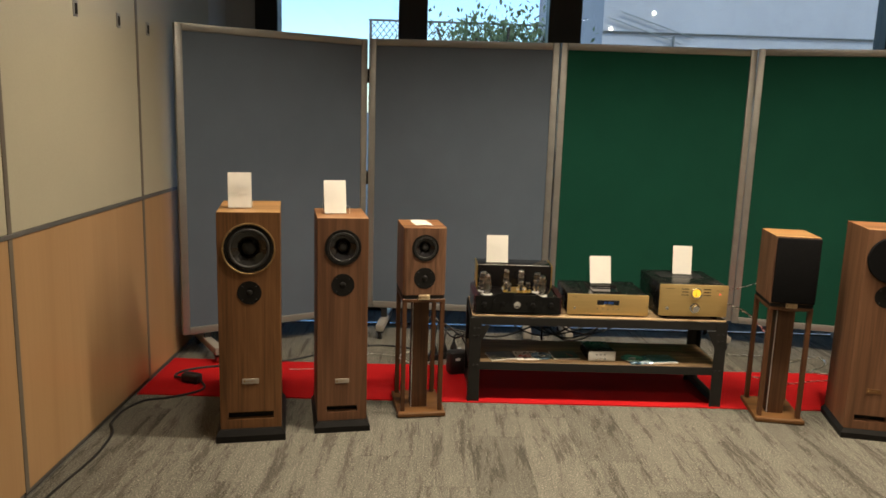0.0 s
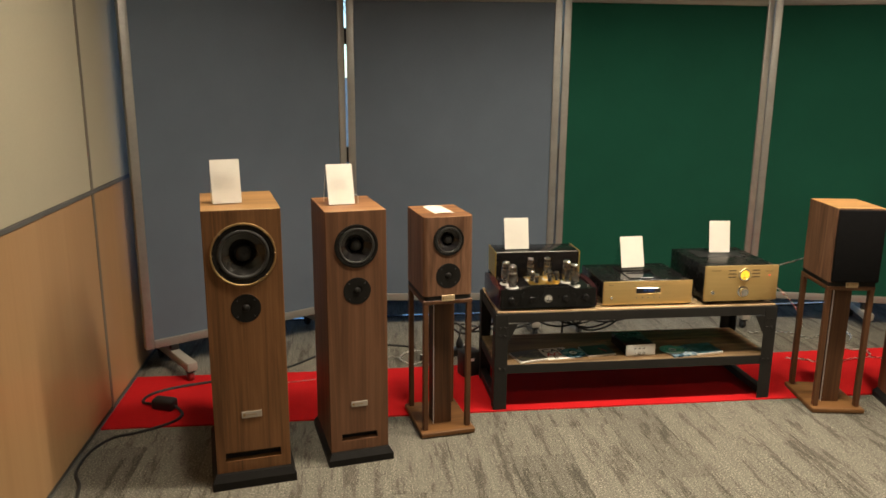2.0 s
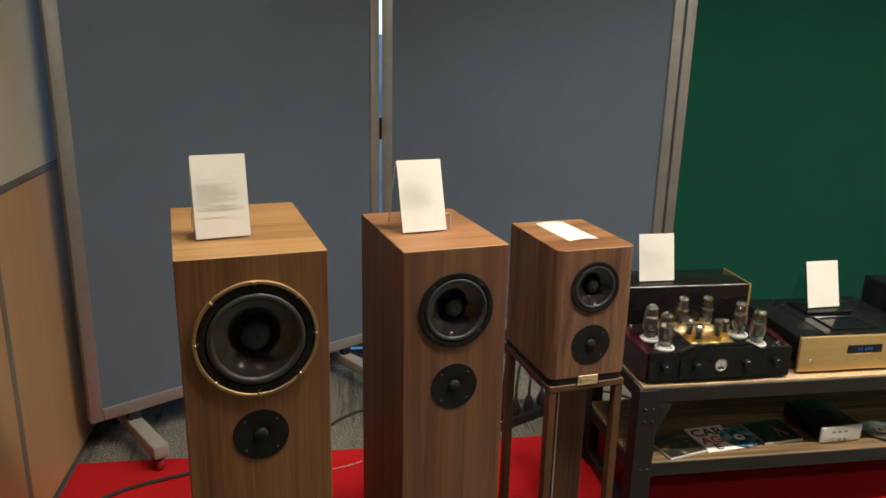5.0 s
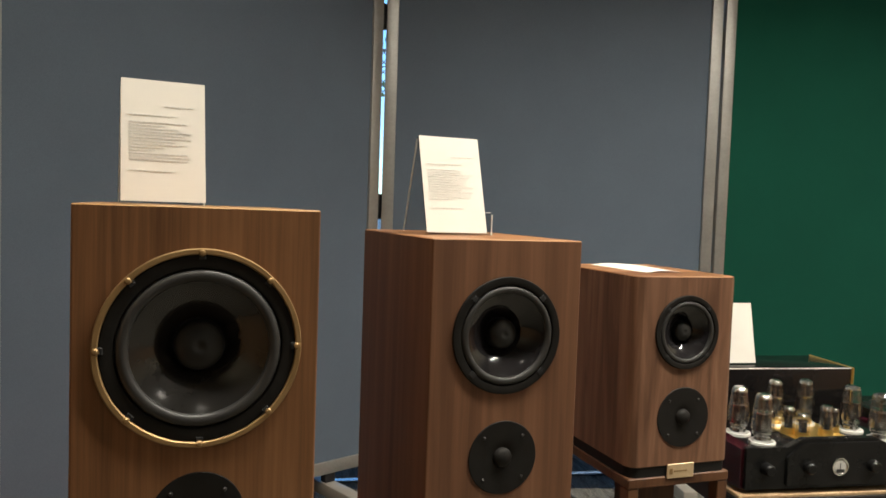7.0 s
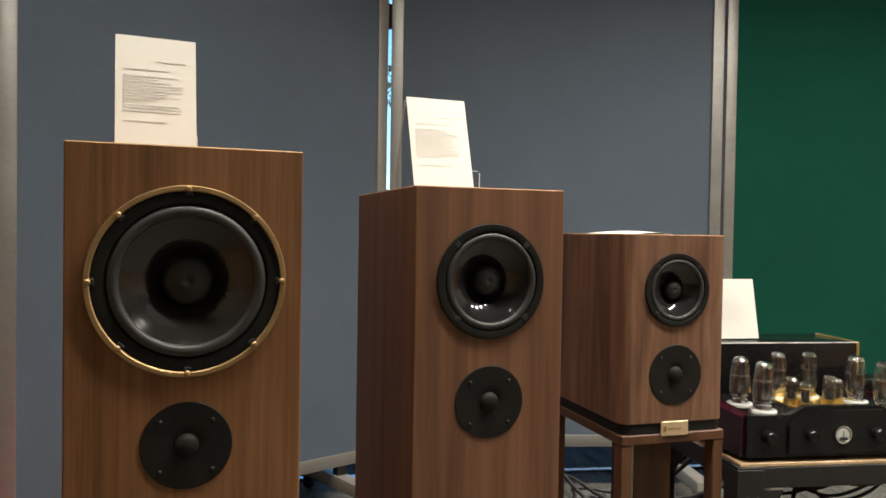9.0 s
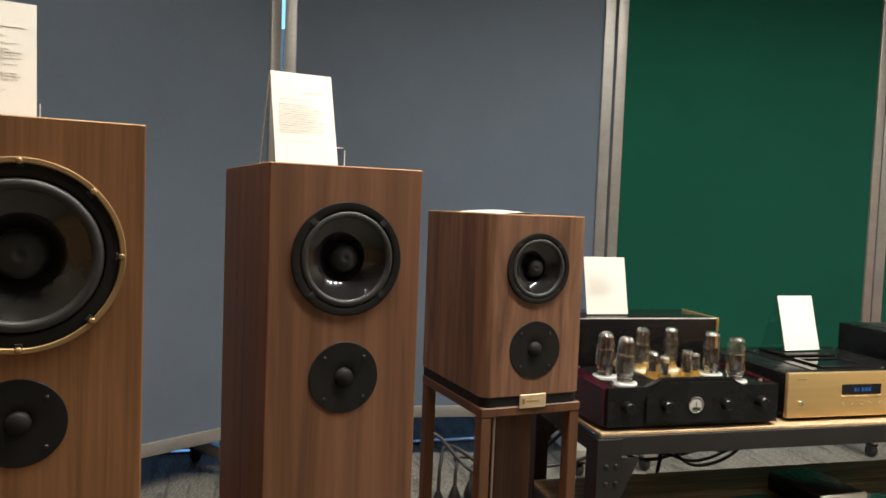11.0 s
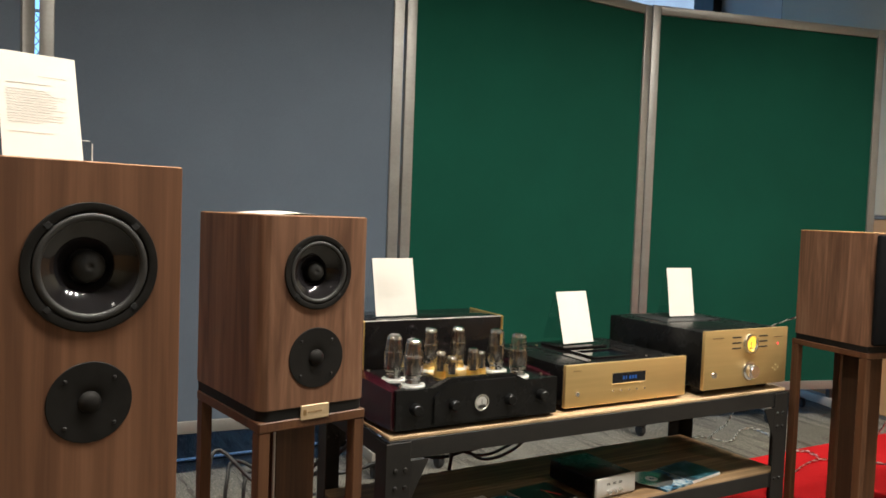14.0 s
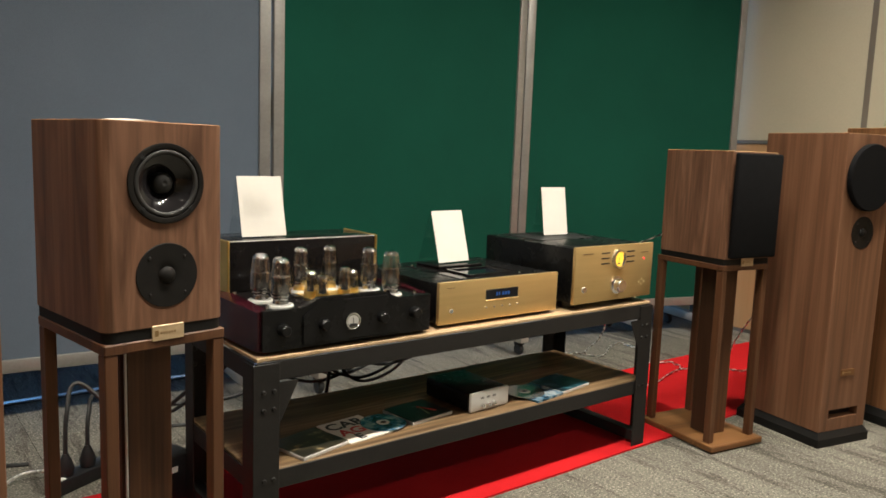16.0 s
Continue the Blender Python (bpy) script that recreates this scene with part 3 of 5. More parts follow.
tree = thing("shrub", pose(0.75, 9.2, -0.5), "leafy green shrub with bright gaps", "shrub")
bm = bmesh.new()
rng = random.Random(5)
for k in range(9):
    a = k * 0.7
    tip = (0.75 * math.cos(a) * rng.uniform(0.4, 1), 0.4 * math.sin(a), rng.uniform(2.75, 3.12))
    sweep([(0.03 * math.cos(a), 0.03 * math.sin(a), 0), (tip[0] * 0.3, tip[1] * 0.4, 1.4), tip], 0.016, 5, bm, 4)
part("stems", bm, M_BARK, tree)
bm = bmesh.new()
for k in range(1500):
    c = Vector((rng.gauss(0, 0.36), rng.gauss(0, 0.25), 2.90 + rng.gauss(0, 0.15) - 0.12 * rng.random()))
    m = Matrix.Translation(c) @ Euler((rng.uniform(0, 6), rng.uniform(0, 6), rng.uniform(0, 6))).to_matrix().to_4x4()
    s = rng.uniform(0.025, 0.05)
    vs = [bm.verts.new(m @ Vector(p)) for p in ((-s, 0, 0), (0, -s * 0.45, s * 0.1), (s, 0, 0), (0, s * 0.45, s * 0.1))]
    bm.faces.new(vs)
part("crown", bm, M_LEAF, tree, smooth=0)


# ---- partition screens ----
def screen(a, b, z0, z1, felt, label, feet=(0.18, 0.82), foot_front=0.36, name_group="row of felt screens", red=False):
    """A felt-covered exhibition screen between two points of the plan."""
    ax, ay = a
    bx, by = b
    length = math.hypot(bx - ax, by - ay)
    t = thing("partition_screen", pose(ax, ay, 0, 0, 0, math.degrees(math.atan2(by - ay, bx - ax))), label, "screen", name_group)
    w, d = 0.043, 0.020
    part("felt_board", box(w - 0.004, length - w + 0.004, -0.010, 0.010, z0 + 0.040, z1 - w + 0.004), felt, t)
    part("stile", box(0, w, -d, d, z0, z1, 0.004, 2), M_ALU, t)
    part("stile", box(length - w, length, -d, d, z0, z1, 0.004, 2), M_ALU, t)
    part("top_rail", box(w + 0.0005, length - w - 0.0005, -d, d, z1 - w, z1, 0.004, 2), M_ALU, t)
    part("bottom_rail", box(w + 0.0005, length - w - 0.0005, -d, d, z0, z0 + 0.044, 0.004, 2), M_ALU, t)
    for f in feet:
        foot = part("foot", box(length * f - 0.026, length * f + 0.026, -foot_front, 0.25, 0.062, 0.108, 0.006, 2), M_BEIGE, t, "beige steel foot")
        part("foot_post", box(length * f - 0.02, length * f + 0.02, -0.015, 0.015, 0.1082, z0 - 0.0005, 0.002), M_BLACK, t)
        for y in (-foot_front + 0.04, 0.21):
            part("castor", lathe([(0.0, -0.012), (0.022, -0.012), (0.026, -0.006), (0.026, 0.006), (0.022, 0.012), (0.0, 0.012)], 20, m=pose(length * f, y, 0.027, 90, 0, 90)), M_REDPL if y < 0 and red else M_BLACK, foot, "castor wheel")
            part("castor_fork", box(length * f - 0.02, length * f + 0.02, y - 0.016, y + 0.016, 0.045, 0.064, 0.003), M_BLACK, foot)
    return t, length


P1 = screen((-1.433, 4.699), (-0.398, 5.360), 0.140, 1.972, M_FELT_GREY, "tall blue-grey felt screen, aluminium frame, beige castor foot", feet=(0.12, 0.86), foot_front=0.25, red=True)
P2 = screen((-0.376, 5.366), (0.852, 5.265), 0.176, 1.978, M_FELT_GREY, "tall blue-grey felt screen in an aluminium frame", feet=(0.10, 0.9), foot_front=0.22)
P3 = screen((0.860, 5.263), (2.135, 5.277), 0.168, 1.980, M_FELT_GREEN, "tall dark green felt screen in an aluminium frame", feet=(0.1, 0.93), foot_front=0.20)
P4 = screen((2.143, 5.275), (3.390, 4.917), 0.155, 1.985, M_FELT_GREEN, "tall dark green felt screen beside the partition wall", feet=(0.55, 0.86), foot_front=0.1)
for t, length in (P1, P2, P3):
    for z in (0.42, 1.07, 1.74):
        x0, x1, y0, y1 = (0.001, 0.020, -0.012, 0.004) if t is P1[0] else (-0.018, 0.022, 0.0203, 0.0243)
        part("hinge", box(length + x0, length + x1, y0, y1, z - 0.045, z + 0.045, 0.001), M_BLACK, t, "black plastic hinge")


# ---- loudspeakers ----
def baffle(bm, w, z0, z1, y, rounds=(), slots=()):
    """A flat front at y with round and square holes cut through it; holes stacked in height."""
    items = sorted([(cz - r * 1.25, cz + r * 1.25, "o", cz, r) for cz, r in rounds] + [(a - 0.01, b + 0.01, "s", (a, b), hw) for a, b, hw in slots])
    h = w / 2
    cuts, z = [], z0
    for lo, hi, kind, c, r in items:
        lo, hi = max(lo, z), min(hi, z1)
        cuts.append((z, lo, None, None, None))
        cuts.append((lo, hi, kind, c, r))
        z = hi
    cuts.append((z, z1, None, None, None))
    for lo, hi, kind, c, r in cuts:
        if hi - lo < 1e-5:
            continue
        if kind is None:
            bm.faces.new([bm.verts.new(p) for p in ((-h, y, lo), (h, y, lo), (h, y, hi), (-h, y, hi))])
        elif kind == "s":
            a, b = c
            for q in ((-h, -r, lo, hi), (r, h, lo, hi), (-r, r, lo, a), (-r, r, b, hi)):
                bm.faces.new([bm.verts.new(p) for p in ((q[0], y, q[2]), (q[1], y, q[2]), (q[1], y, q[3]), (q[0], y, q[3]))])
            inner = [(-r, y, a), (r, y, a), (r, y, b), (-r, y, b)]
            for i in range(4):
                p, q = inner[i], inner[(i + 1) % 4]
                bm.faces.new([bm.verts.new(v) for v in (p, q, (q[0], y + 0.03, q[2]), (p[0], y + 0.03, p[2]))])
        else:
            angles = sorted([2 * math.pi * i / 56 for i in range(56)] + [math.atan2(vz - c, vx) % (2 * math.pi) for vx in (-h, h) for vz in (lo, hi)])
            ring, edge = [], []
            for an in angles:
                ca, sa = math.cos(an), math.sin(an)
                k = min((h / abs(ca)) if abs(ca) > 1e-9 else 1e9, ((hi - c) / sa) if sa > 1e-9 else ((lo - c) / sa if sa < -1e-9 else 1e9))
                edge.append(bm.verts.new((k * ca, y, c + k * sa)))
                ring.append(bm.verts.new((r * ca, y, c + r * sa)))
            n = len(angles)
            for i in range(n):
                j = (i + 1) % n
                if (edge[i].co - edge[j].co).length > 1e-6:
                    bm.faces.new((ring[i], ring[j], edge[j], edge[i]))


def plan_outline(w, d, r, seg=6):
    """Plan of a cabinet from the front's left edge round the back to its right edge."""
    h = w / 2
    pts = [(-h + r - r * math.sin(a), r - r * math.cos(a)) for a in [math.pi / 2 * i / seg for i in range(seg + 1)]]
    left = pts
    back = [(-h, d), (h, d)]
    right = [(-x, y) for x, y in reversed(pts)]
    return left + back + right


def cabinet(parent, w, d, z0, z1, r, rounds, slots, top_mat, veneer):
    bm = bmesh.new()
    pts = plan_outline(w, d, r)
    lo = [bm.verts.new((x, y, z0)) for x, y in pts]
    hi = [bm.verts.new((x, y, z1)) for x, y in pts]
    for i in range(len(pts) - 1):
        bm.faces.new((lo[i], lo[i + 1], hi[i + 1], hi[i]))
    bm.faces.new(lo[::-1])
    baffle(bm, w - 2 * r, z0, z1, 0.0, rounds, slots)
    bmesh.ops.remove_doubles(bm, verts=bm.verts, dist=1e-5)
    body = part("cabinet", bm, veneer, parent, smooth=0.5)
    for p in body.data.polygons:
        if abs(p.normal.y) > 0.95 and abs(p.center.y) < 0.001:
            p.use_smooth = False
    bm = bmesh.new()
    k = 0.0015
    lo = [bm.verts.new((x, y, z1)) for x, y in pts]
    hi = [bm.verts.new((x * (1 - 2 * k / w), d / 2 + (y - d / 2) * (1 - 2 * k / d), z1 + k)) for x, y in pts]
    n = len(pts)
    for i in range(n):
        bm.faces.new((lo[i], lo[(i + 1) % n], hi[(i + 1) % n], hi[i]))
    bm.faces.new(hi)
    part("top_panel", bm, top_mat, parent, "walnut top, lightened for light from above", smooth=0.2)
    return body


def screws(parent, radius, count, cz, y, size=0.0035, start=0.0, mat=None):
    for k in range(count):
        a = start + 2 * math.pi * k / count
        part("screw", lathe([(0.0, 0.0025), (size * 0.6, 0.002), (size, 0.0), (size, -0.002)], 10, "y", m=Matrix.Translation((radius * math.cos(a), y, cz + radius * math.sin(a)))), mat or M_CHROME, parent)


def woofer(parent, cz, R, ring=False, gloss=False):
    """A bass driver: pressed basket rim, rubber roll, cone, dust cap; heights run towards the listener."""
    at = Matrix.Translation((0, 0, cz))
    rim = 0.94 if ring else 0.985
    seat = 0.80 if ring else 0.835
    lift = 0.0035
    drv = part("bass_driver", lathe([(R * rim, -0.012), (R * rim, lift - 0.0014), (R * (rim - 0.012), lift), (R * (seat + 0.035), lift + 0.0008), (R * (seat + 0.012), lift), (R * seat, lift - 0.003), (R * seat, -0.01)], 72, "y", m=at), M_BASKET, parent, "black bass driver")
    if ring:
        part("brass_ring", lathe([(R * 1.005, -0.006), (R * 1.005, 0.0042), (R * 0.995, 0.006), (R * 0.955, 0.006), (R * 0.943, 0.0045), (R * 0.941, 0.0)], 72, "y", m=at), M_GOLDRING, drv, "thin brass trim ring")
    mid, half, edge = seat - 0.068, 0.060, seat - 0.128
    roll = [(R * (seat - 0.001), 0.0)] + [(R * (mid + half * math.cos(a)), 0.001 + R * 0.050 * math.sin(a)) for a in [math.pi * i / 12 for i in range(13)]] + [(R * edge, 0.0)]
    part("surround", lathe(roll, 72, "y", m=at), M_RUBBER, drv)
    cone, depth, steps = [(R * (edge + 0.012), 0.0008)], 0.0, 14
    for i in range(steps + 1):
        t = i / steps
        r = edge + (0.285 - edge) * t
        cone.append((R * r, -depth))
        depth += R * (edge - 0.285) / steps * math.tan(radians(24 + 25 * t))
    part("cone", lathe(cone, 72, "y", m=at), M_CONE if ring else M_GLOSSCONE, drv)
    cap_r = R * 0.25
    base_h = cone[-1][1] - R * 0.02
    part("pole_gap", lathe([(R * 0.290, base_h + R * 0.03), (R * 0.285, base_h), (cap_r * 0.9, base_h)], 40, "y", m=at), M_VOID, drv)
    skirt = base_h + R * 0.15
    cap = [(cap_r * 1.03, base_h), (cap_r, skirt)] + [(cap_r * math.cos(a), skirt + cap_r * 0.42 * math.sin(a)) for a in [math.pi / 2 * i / 9 for i in range(1, 8)]] + [(cap_r * 0.24, skirt + cap_r * 0.40), (cap_r * 0.14, skirt + cap_r * 0.36), (0.0, skirt + cap_r * 0.34)]
    part("dust_cap", lathe(cap, 44, "y", m=at), M_DOME, drv)
    if ring:
        screws(drv, R * 0.962, 8, cz, -0.0058, 0.0042, math.pi / 2, M_GOLDRING)
        for k in range(8):
            a = math.pi / 2 + 2 * math.pi * k / 8
            m = Matrix.Translation((R * 0.925 * math.cos(a), -lift, cz + R * 0.925 * math.sin(a))) @ Matrix.Rotation(-a, 4, "Y")
            tab = box(-0.0035, 0.0045, -0.0020, 0.002, -0.0045, 0.0045, 0.001)
            bmesh.ops.transform(tab, matrix=m, verts=tab.verts)
            part("screw_tab", tab, M_VOID, drv)
    else:
        for a in [math.pi * (0.25 + 0.5 * k) for k in range(4)]:
            m = Matrix.Translation((R * 0.885 * math.cos(a), -lift, cz + R * 0.885 * math.sin(a))) @ Matrix.Rotation(-a, 4, "Y")
            notch = box(-R * 0.060, R * 0.045, -0.0013, 0.002, -R * 0.055, R * 0.055, 0.0012)
            bmesh.ops.transform(notch, matrix=m, verts=notch.verts)
            part("screw_recess", notch, M_VOID, drv)
    return drv


def tweeter(parent, cz, R):
    at = Matrix.Translation((0, 0, cz))
    drv = part("tweeter", lathe([(R, -0.006), (R, 0.0006), (R * 0.985, 0.0014), (R * 0.60, 0.0012), (R * 0.42, 0.0006), (R * 0.30, -0.0005), (R * 0.27, -0.001)], 56, "y", m=at), M_TWEETER, parent, "black tweeter plate")
    rr = R * 0.265
    dome = [(R * 0.285, -0.003), (rr, 0.0)] + [(rr * math.cos(a), rr * 0.62 * math.sin(a)) for a in [math.pi / 2 * i / 8 for i in range(1, 8)]] + [(0.0, rr * 0.62)]
    part("dome", lathe(dome, 36, "y", m=at), M_TWEETER, drv)
    screws(drv, R * 0.80, 4, cz, -0.0014, 0.0026, math.pi / 4, M_DARKSCREW)
    return drv


def badge(parent, cz, w, h, y, mat):
    b = part("badge", box(-w / 2, w / 2, y - 0.003, y, cz - h / 2, cz + h / 2, 0.001), mat, parent, "small metal badge")
    part("badge_print", bars([(-w * 0.42, -w * 0.31, cz - h * 0.20, cz + h * 0.20)] + [(w * (-0.25 + 0.085 * k), w * (-0.20 + 0.085 * k), cz - h * 0.06, cz + h * 0.06) for k in range(6)]), M_GOLDRING, b, at=Matrix.Translation((0, y - 0.003, 0)))
    return b


def port(parent, z0, z1, hw):
    part("port_slot", box(-hw - 0.002, hw + 0.002, 0.0285, 0.12, z0 - 0.002, z1 + 0.002), M_VOID, parent, "dark slot port")


def foot_plinth(parent, w, d, side, front, h):
    """Black base with a sloped upper edge."""
    x, y0, y1 = w / 2 + side, -front, d + 0.02
    bm = bmesh.new()
    k = 0.014
    lv = [(-x, y0, 0), (x, y0, 0), (x, y1, 0), (-x, y1, 0)]
    mv = [(-x, y0, h * 0.55), (x, y0, h * 0.55), (x, y1, h * 0.55), (-x, y1, h * 0.55)]
    hv = [(-x + k, y0 + k, h), (x - k, y0 + k, h), (x - k, y1 - k, h), (-x + k, y1 - k, h)]
    L = [[bm.verts.new(p) for p in ring] for ring in (lv, mv, hv)]
    bm.faces.new(L[0][::-1])
    bm.faces.new(L[2])
    for a, b in zip(L, L[1:]):
        for i in range(4):
            bm.faces.new((a[i], a[(i + 1) % 4], b[(i + 1) % 4], b[i]))
    part("plinth", bm, M_PLINTH, parent, "black plinth", smooth=0)


def tower(x, y, yaw, w, d, top, wz, wr, tz, tr, slot, badge_spec, label, ring=False, gloss=False, cover=False, side=0.018, front=0.03, base_h=0.056, veneer=None, badge_mat=None):
    veneer = veneer or M_WALNUT
    t = thing("floorstanding_speaker", pose(x, y, 0.0, 0, 0, yaw), label, "loudspeaker", "floorstanding speakers")
    foot_plinth(t, w, d, side, front, base_h)
    cabinet(t, w, d, base_h, top - 0.0015, 0.003, [(wz, wr * 0.97), (tz, tr * 0.96)], [slot], M_GOLDEN_TOP_LIT if ring else M_WALNUT_TOP_LIT, veneer)
    woofer(t, wz, wr, ring, gloss)
    tweeter(t, tz, tr)
    port(t, slot[0], slot[1], slot[2])
    badge(t, *badge_spec, 0.0, badge_mat or M_BADGE_SILVER)
    if cover:
        R = cover
        part("round_grille", lathe([(R, 0.004), (R, 0.016), (R * 0.97, 0.020), (0.0, 0.021)], 64, "y", m=Matrix.Translation((0, 0, wz))), M_FABRIC, t, "round black cloth grille")
    return t


S1 = tower(-0.750, 3.561, 10.8, 0.274, 0.427, 1.060, 0.8965, 0.1155, 0.697, 0.0535, (0.100, 0.135, 0.102), (0.283, 0.074, 0.026), "tall walnut floorstanding speaker with a brass-ringed woofer", ring=True)
S2 = tower(-0.348, 3.692, 11.1, 0.235, 0.35, 1.027, 0.8905, 0.0855, 0.714, 0.0535, (0.092, 0.122, 0.072), (0.247, 0.066, 0.023), "slim walnut floorstanding speaker with a glossy black woofer", gloss=True, base_h=0.05, side=0.014, veneer=M_WALNUT_B)
S5 = tower(2.227, 3.725, -12.1, 0.230, 0.312, 1.038, 0.898, 0.085, 0.718, 0.0535, (0.092, 0.122, 0.072), (0.247, 0.066, 0.023), "slim walnut floorstanding speaker with a round black grille", cover=0.109, base_h=0.05, side=0.011, front=0.012, veneer=M_WALNUT_B, badge_mat=M_STAND_PLATE)
S6 = tower(2.645, 3.54, -14.0, 0.273, 0.42, 1.075, 0.894, 0.1145, 0.697, 0.0535, (0.100, 0.135, 0.102), (0.283, 0.074, 0.026), "tall walnut floorstanding speaker beside the partition wall", ring=True)


def bookshelf(x, y, z, yaw, label, grille=False):
    """Stand-mount speaker, 0.35 high on a thin black plinth, with softly rounded front edges."""
    w, d, h = 0.212, 0.272 if grille else 0.285, 0.357 if grille else 0.352
    t = thing("bookshelf_speaker", pose(x, y, z, 0, 0, yaw), label, "loudspeaker", "stand-mount speakers")
    r = 0.020 if not grille else 0.004
    o = plan_outline(w - 0.004, d - 0.004, r)
    part("plinth", prism([(a, b + 0.002) for a, b in o], 0.0, 0.019), M_PLINTH, t, "black plinth")
    cabinet(t, w, d, 0.0192, h, r, [(0.255, 0.064), (0.104, 0.0515)], [], M_GOLDEN_TOP_LIT if grille else M_WALNUT_TOP_LIT, M_WALNUT_C)
    woofer(t, 0.255, 0.0665, gloss=True)
    tweeter(t, 0.104, 0.0535)
    badge(t, 0.008, 0.056, 0.026, 0.001, M_BADGE)
    if grille:
        bm = box(-w / 2 + 0.002, w / 2 - 0.002, -0.024, -0.006, 0.024, h - 0.004, 0.007, 3)
        part("grille", bm, M_FABRIC, t, "black cloth grille")
    return t


def speaker_stand(x, y, yaw, z):
    """Open wooden stand: base plate, four corner posts, top frame, hollow middle column."""
    t = thing("speaker_stand", pose(x, y, z, 0, 0, yaw), "brown wooden speaker stand with four posts and a middle column", "stand", "speaker stands")
    w, d, h = 0.212, 0.285, 0.610 - z
    part("base_plate", box(-w / 2 - 0.014, w / 2 + 0.014, -0.026, d + 0.012, 0, 0.021, 0.003), M_STAND_PLATE, t)
    part("top_plate", box(-w / 2, w / 2, 0.0, d, h - 0.018, h, 0.002), M_STAND, t)
    for sx in (-1, 1):
        for y0 in (0.001, d - 0.027):
            x0 = sx * (w / 2 - 0.0115)
            part("post", box(x0 - 0.0105, x0 + 0.0105, y0, y0 + 0.026, 0.0212, h - 0.0182, 0.0015), M_STAND, t)
    part("column_board", box(-0.044, 0.036, 0.060, 0.076, 0.0212, h - 0.0182, 0.002), M_STAND, t, "brown front board of the column")
    part("column_strip", box(-0.0478, -0.0443, 0.0590, 0.0640, 0.0212, h - 0.0182, 0.0008), M_SILVER, t, "thin pale edge strip")
    part("column_back", box(-0.0470, 0.034, 0.0763, 0.135, 0.0212, h - 0.0182, 0.002), M_STAND_SHADED, t, "rear boards of the column, darkened for shade")
    return t


stand_a = speaker_stand(0.030, 3.880, 9.0, 0.006)
stand_b = copy_thing(stand_a, pose(1.871, 3.914, 0.004, 0, 0, -9.0))
S3 = bookshelf(0.030, 3.880, 0.6105, 9.0, "small walnut bookshelf speaker with two black drivers")
S4 = bookshelf(1.871, 3.914, 0.6085, -9.0, "small walnut bookshelf speaker with a black cloth grille", grille=True)

# ---- red runner ----
bm = bmesh.new()
N = 60
fr = [(XL + 0.01 + (XR - 0.03 - XL) * i / N, 4.075 + 0.0015 * math.sin(i * 0.9)) for i in range(N + 1)]
bk = [(x, 4.655 + 0.008 * math.sin(x * 3.1) + 0.012 * (x > 1.2)) for x, _ in fr]
prism(fr + bk[::-1], -0.0005, 0.006, bm)
runner = tagged(part("red_carpet_runner", bm, M_RED, smooth=0), "thin bright red felt carpet runner laid on the floor", "carpet")

# ---- rack ----
RX0, RX1, RY0, RY1, RT, RL = 0.278, 1.628, 4.092, 4.500, 0.482, 0.227
rack = thing("equipment_rack", pose(0, 0, 0), "low rack of grey bolted steel angles with two wooden shelves", "rack")
part("top_board", box(RX0 + 0.004, RX1 - 0.004, RY0 - 0.001, RY1 - 0.004, RT - 0.009, RT, 0.002), M_CHIP, rack, "pale chipboard shelf")
part("lower_board", box(RX0 + 0.004, RX1 - 0.004, RY0 + 0.003, RY1 - 0.004, RL - 0.012, RL, 0.002), M_BOARD, rack, "grained brown wooden shelf, darkened for shade")
for z1 in (RT - 0.0093, RL - 0.003):
    for y0, y1 in ((RY0 - 0.003, RY0 + 0.001), (RY1 - 0.003, RY1 + 0.001)):
        if z1 < 0.3:
            y0, y1 = y0 + 0.0025 * (1 if y0 < 4.3 else -1), y1 + 0.0015 * (1 if y0 < 4.3 else -1)
        part("beam", box(RX0 + 0.002, RX1 - 0.002, y0, y1, z1 - 0.044, z1, 0.001), M_STEEL, rack)
    for x0, x1 in ((RX0 - 0.002, RX0 + 0.002), (RX1 - 0.002, RX1 + 0.002)):
        part("end_beam", box(x0, x1, RY0 + 0.002, RY1 - 0.004, z1 - 0.044, z1, 0.001), M_STEEL, rack)
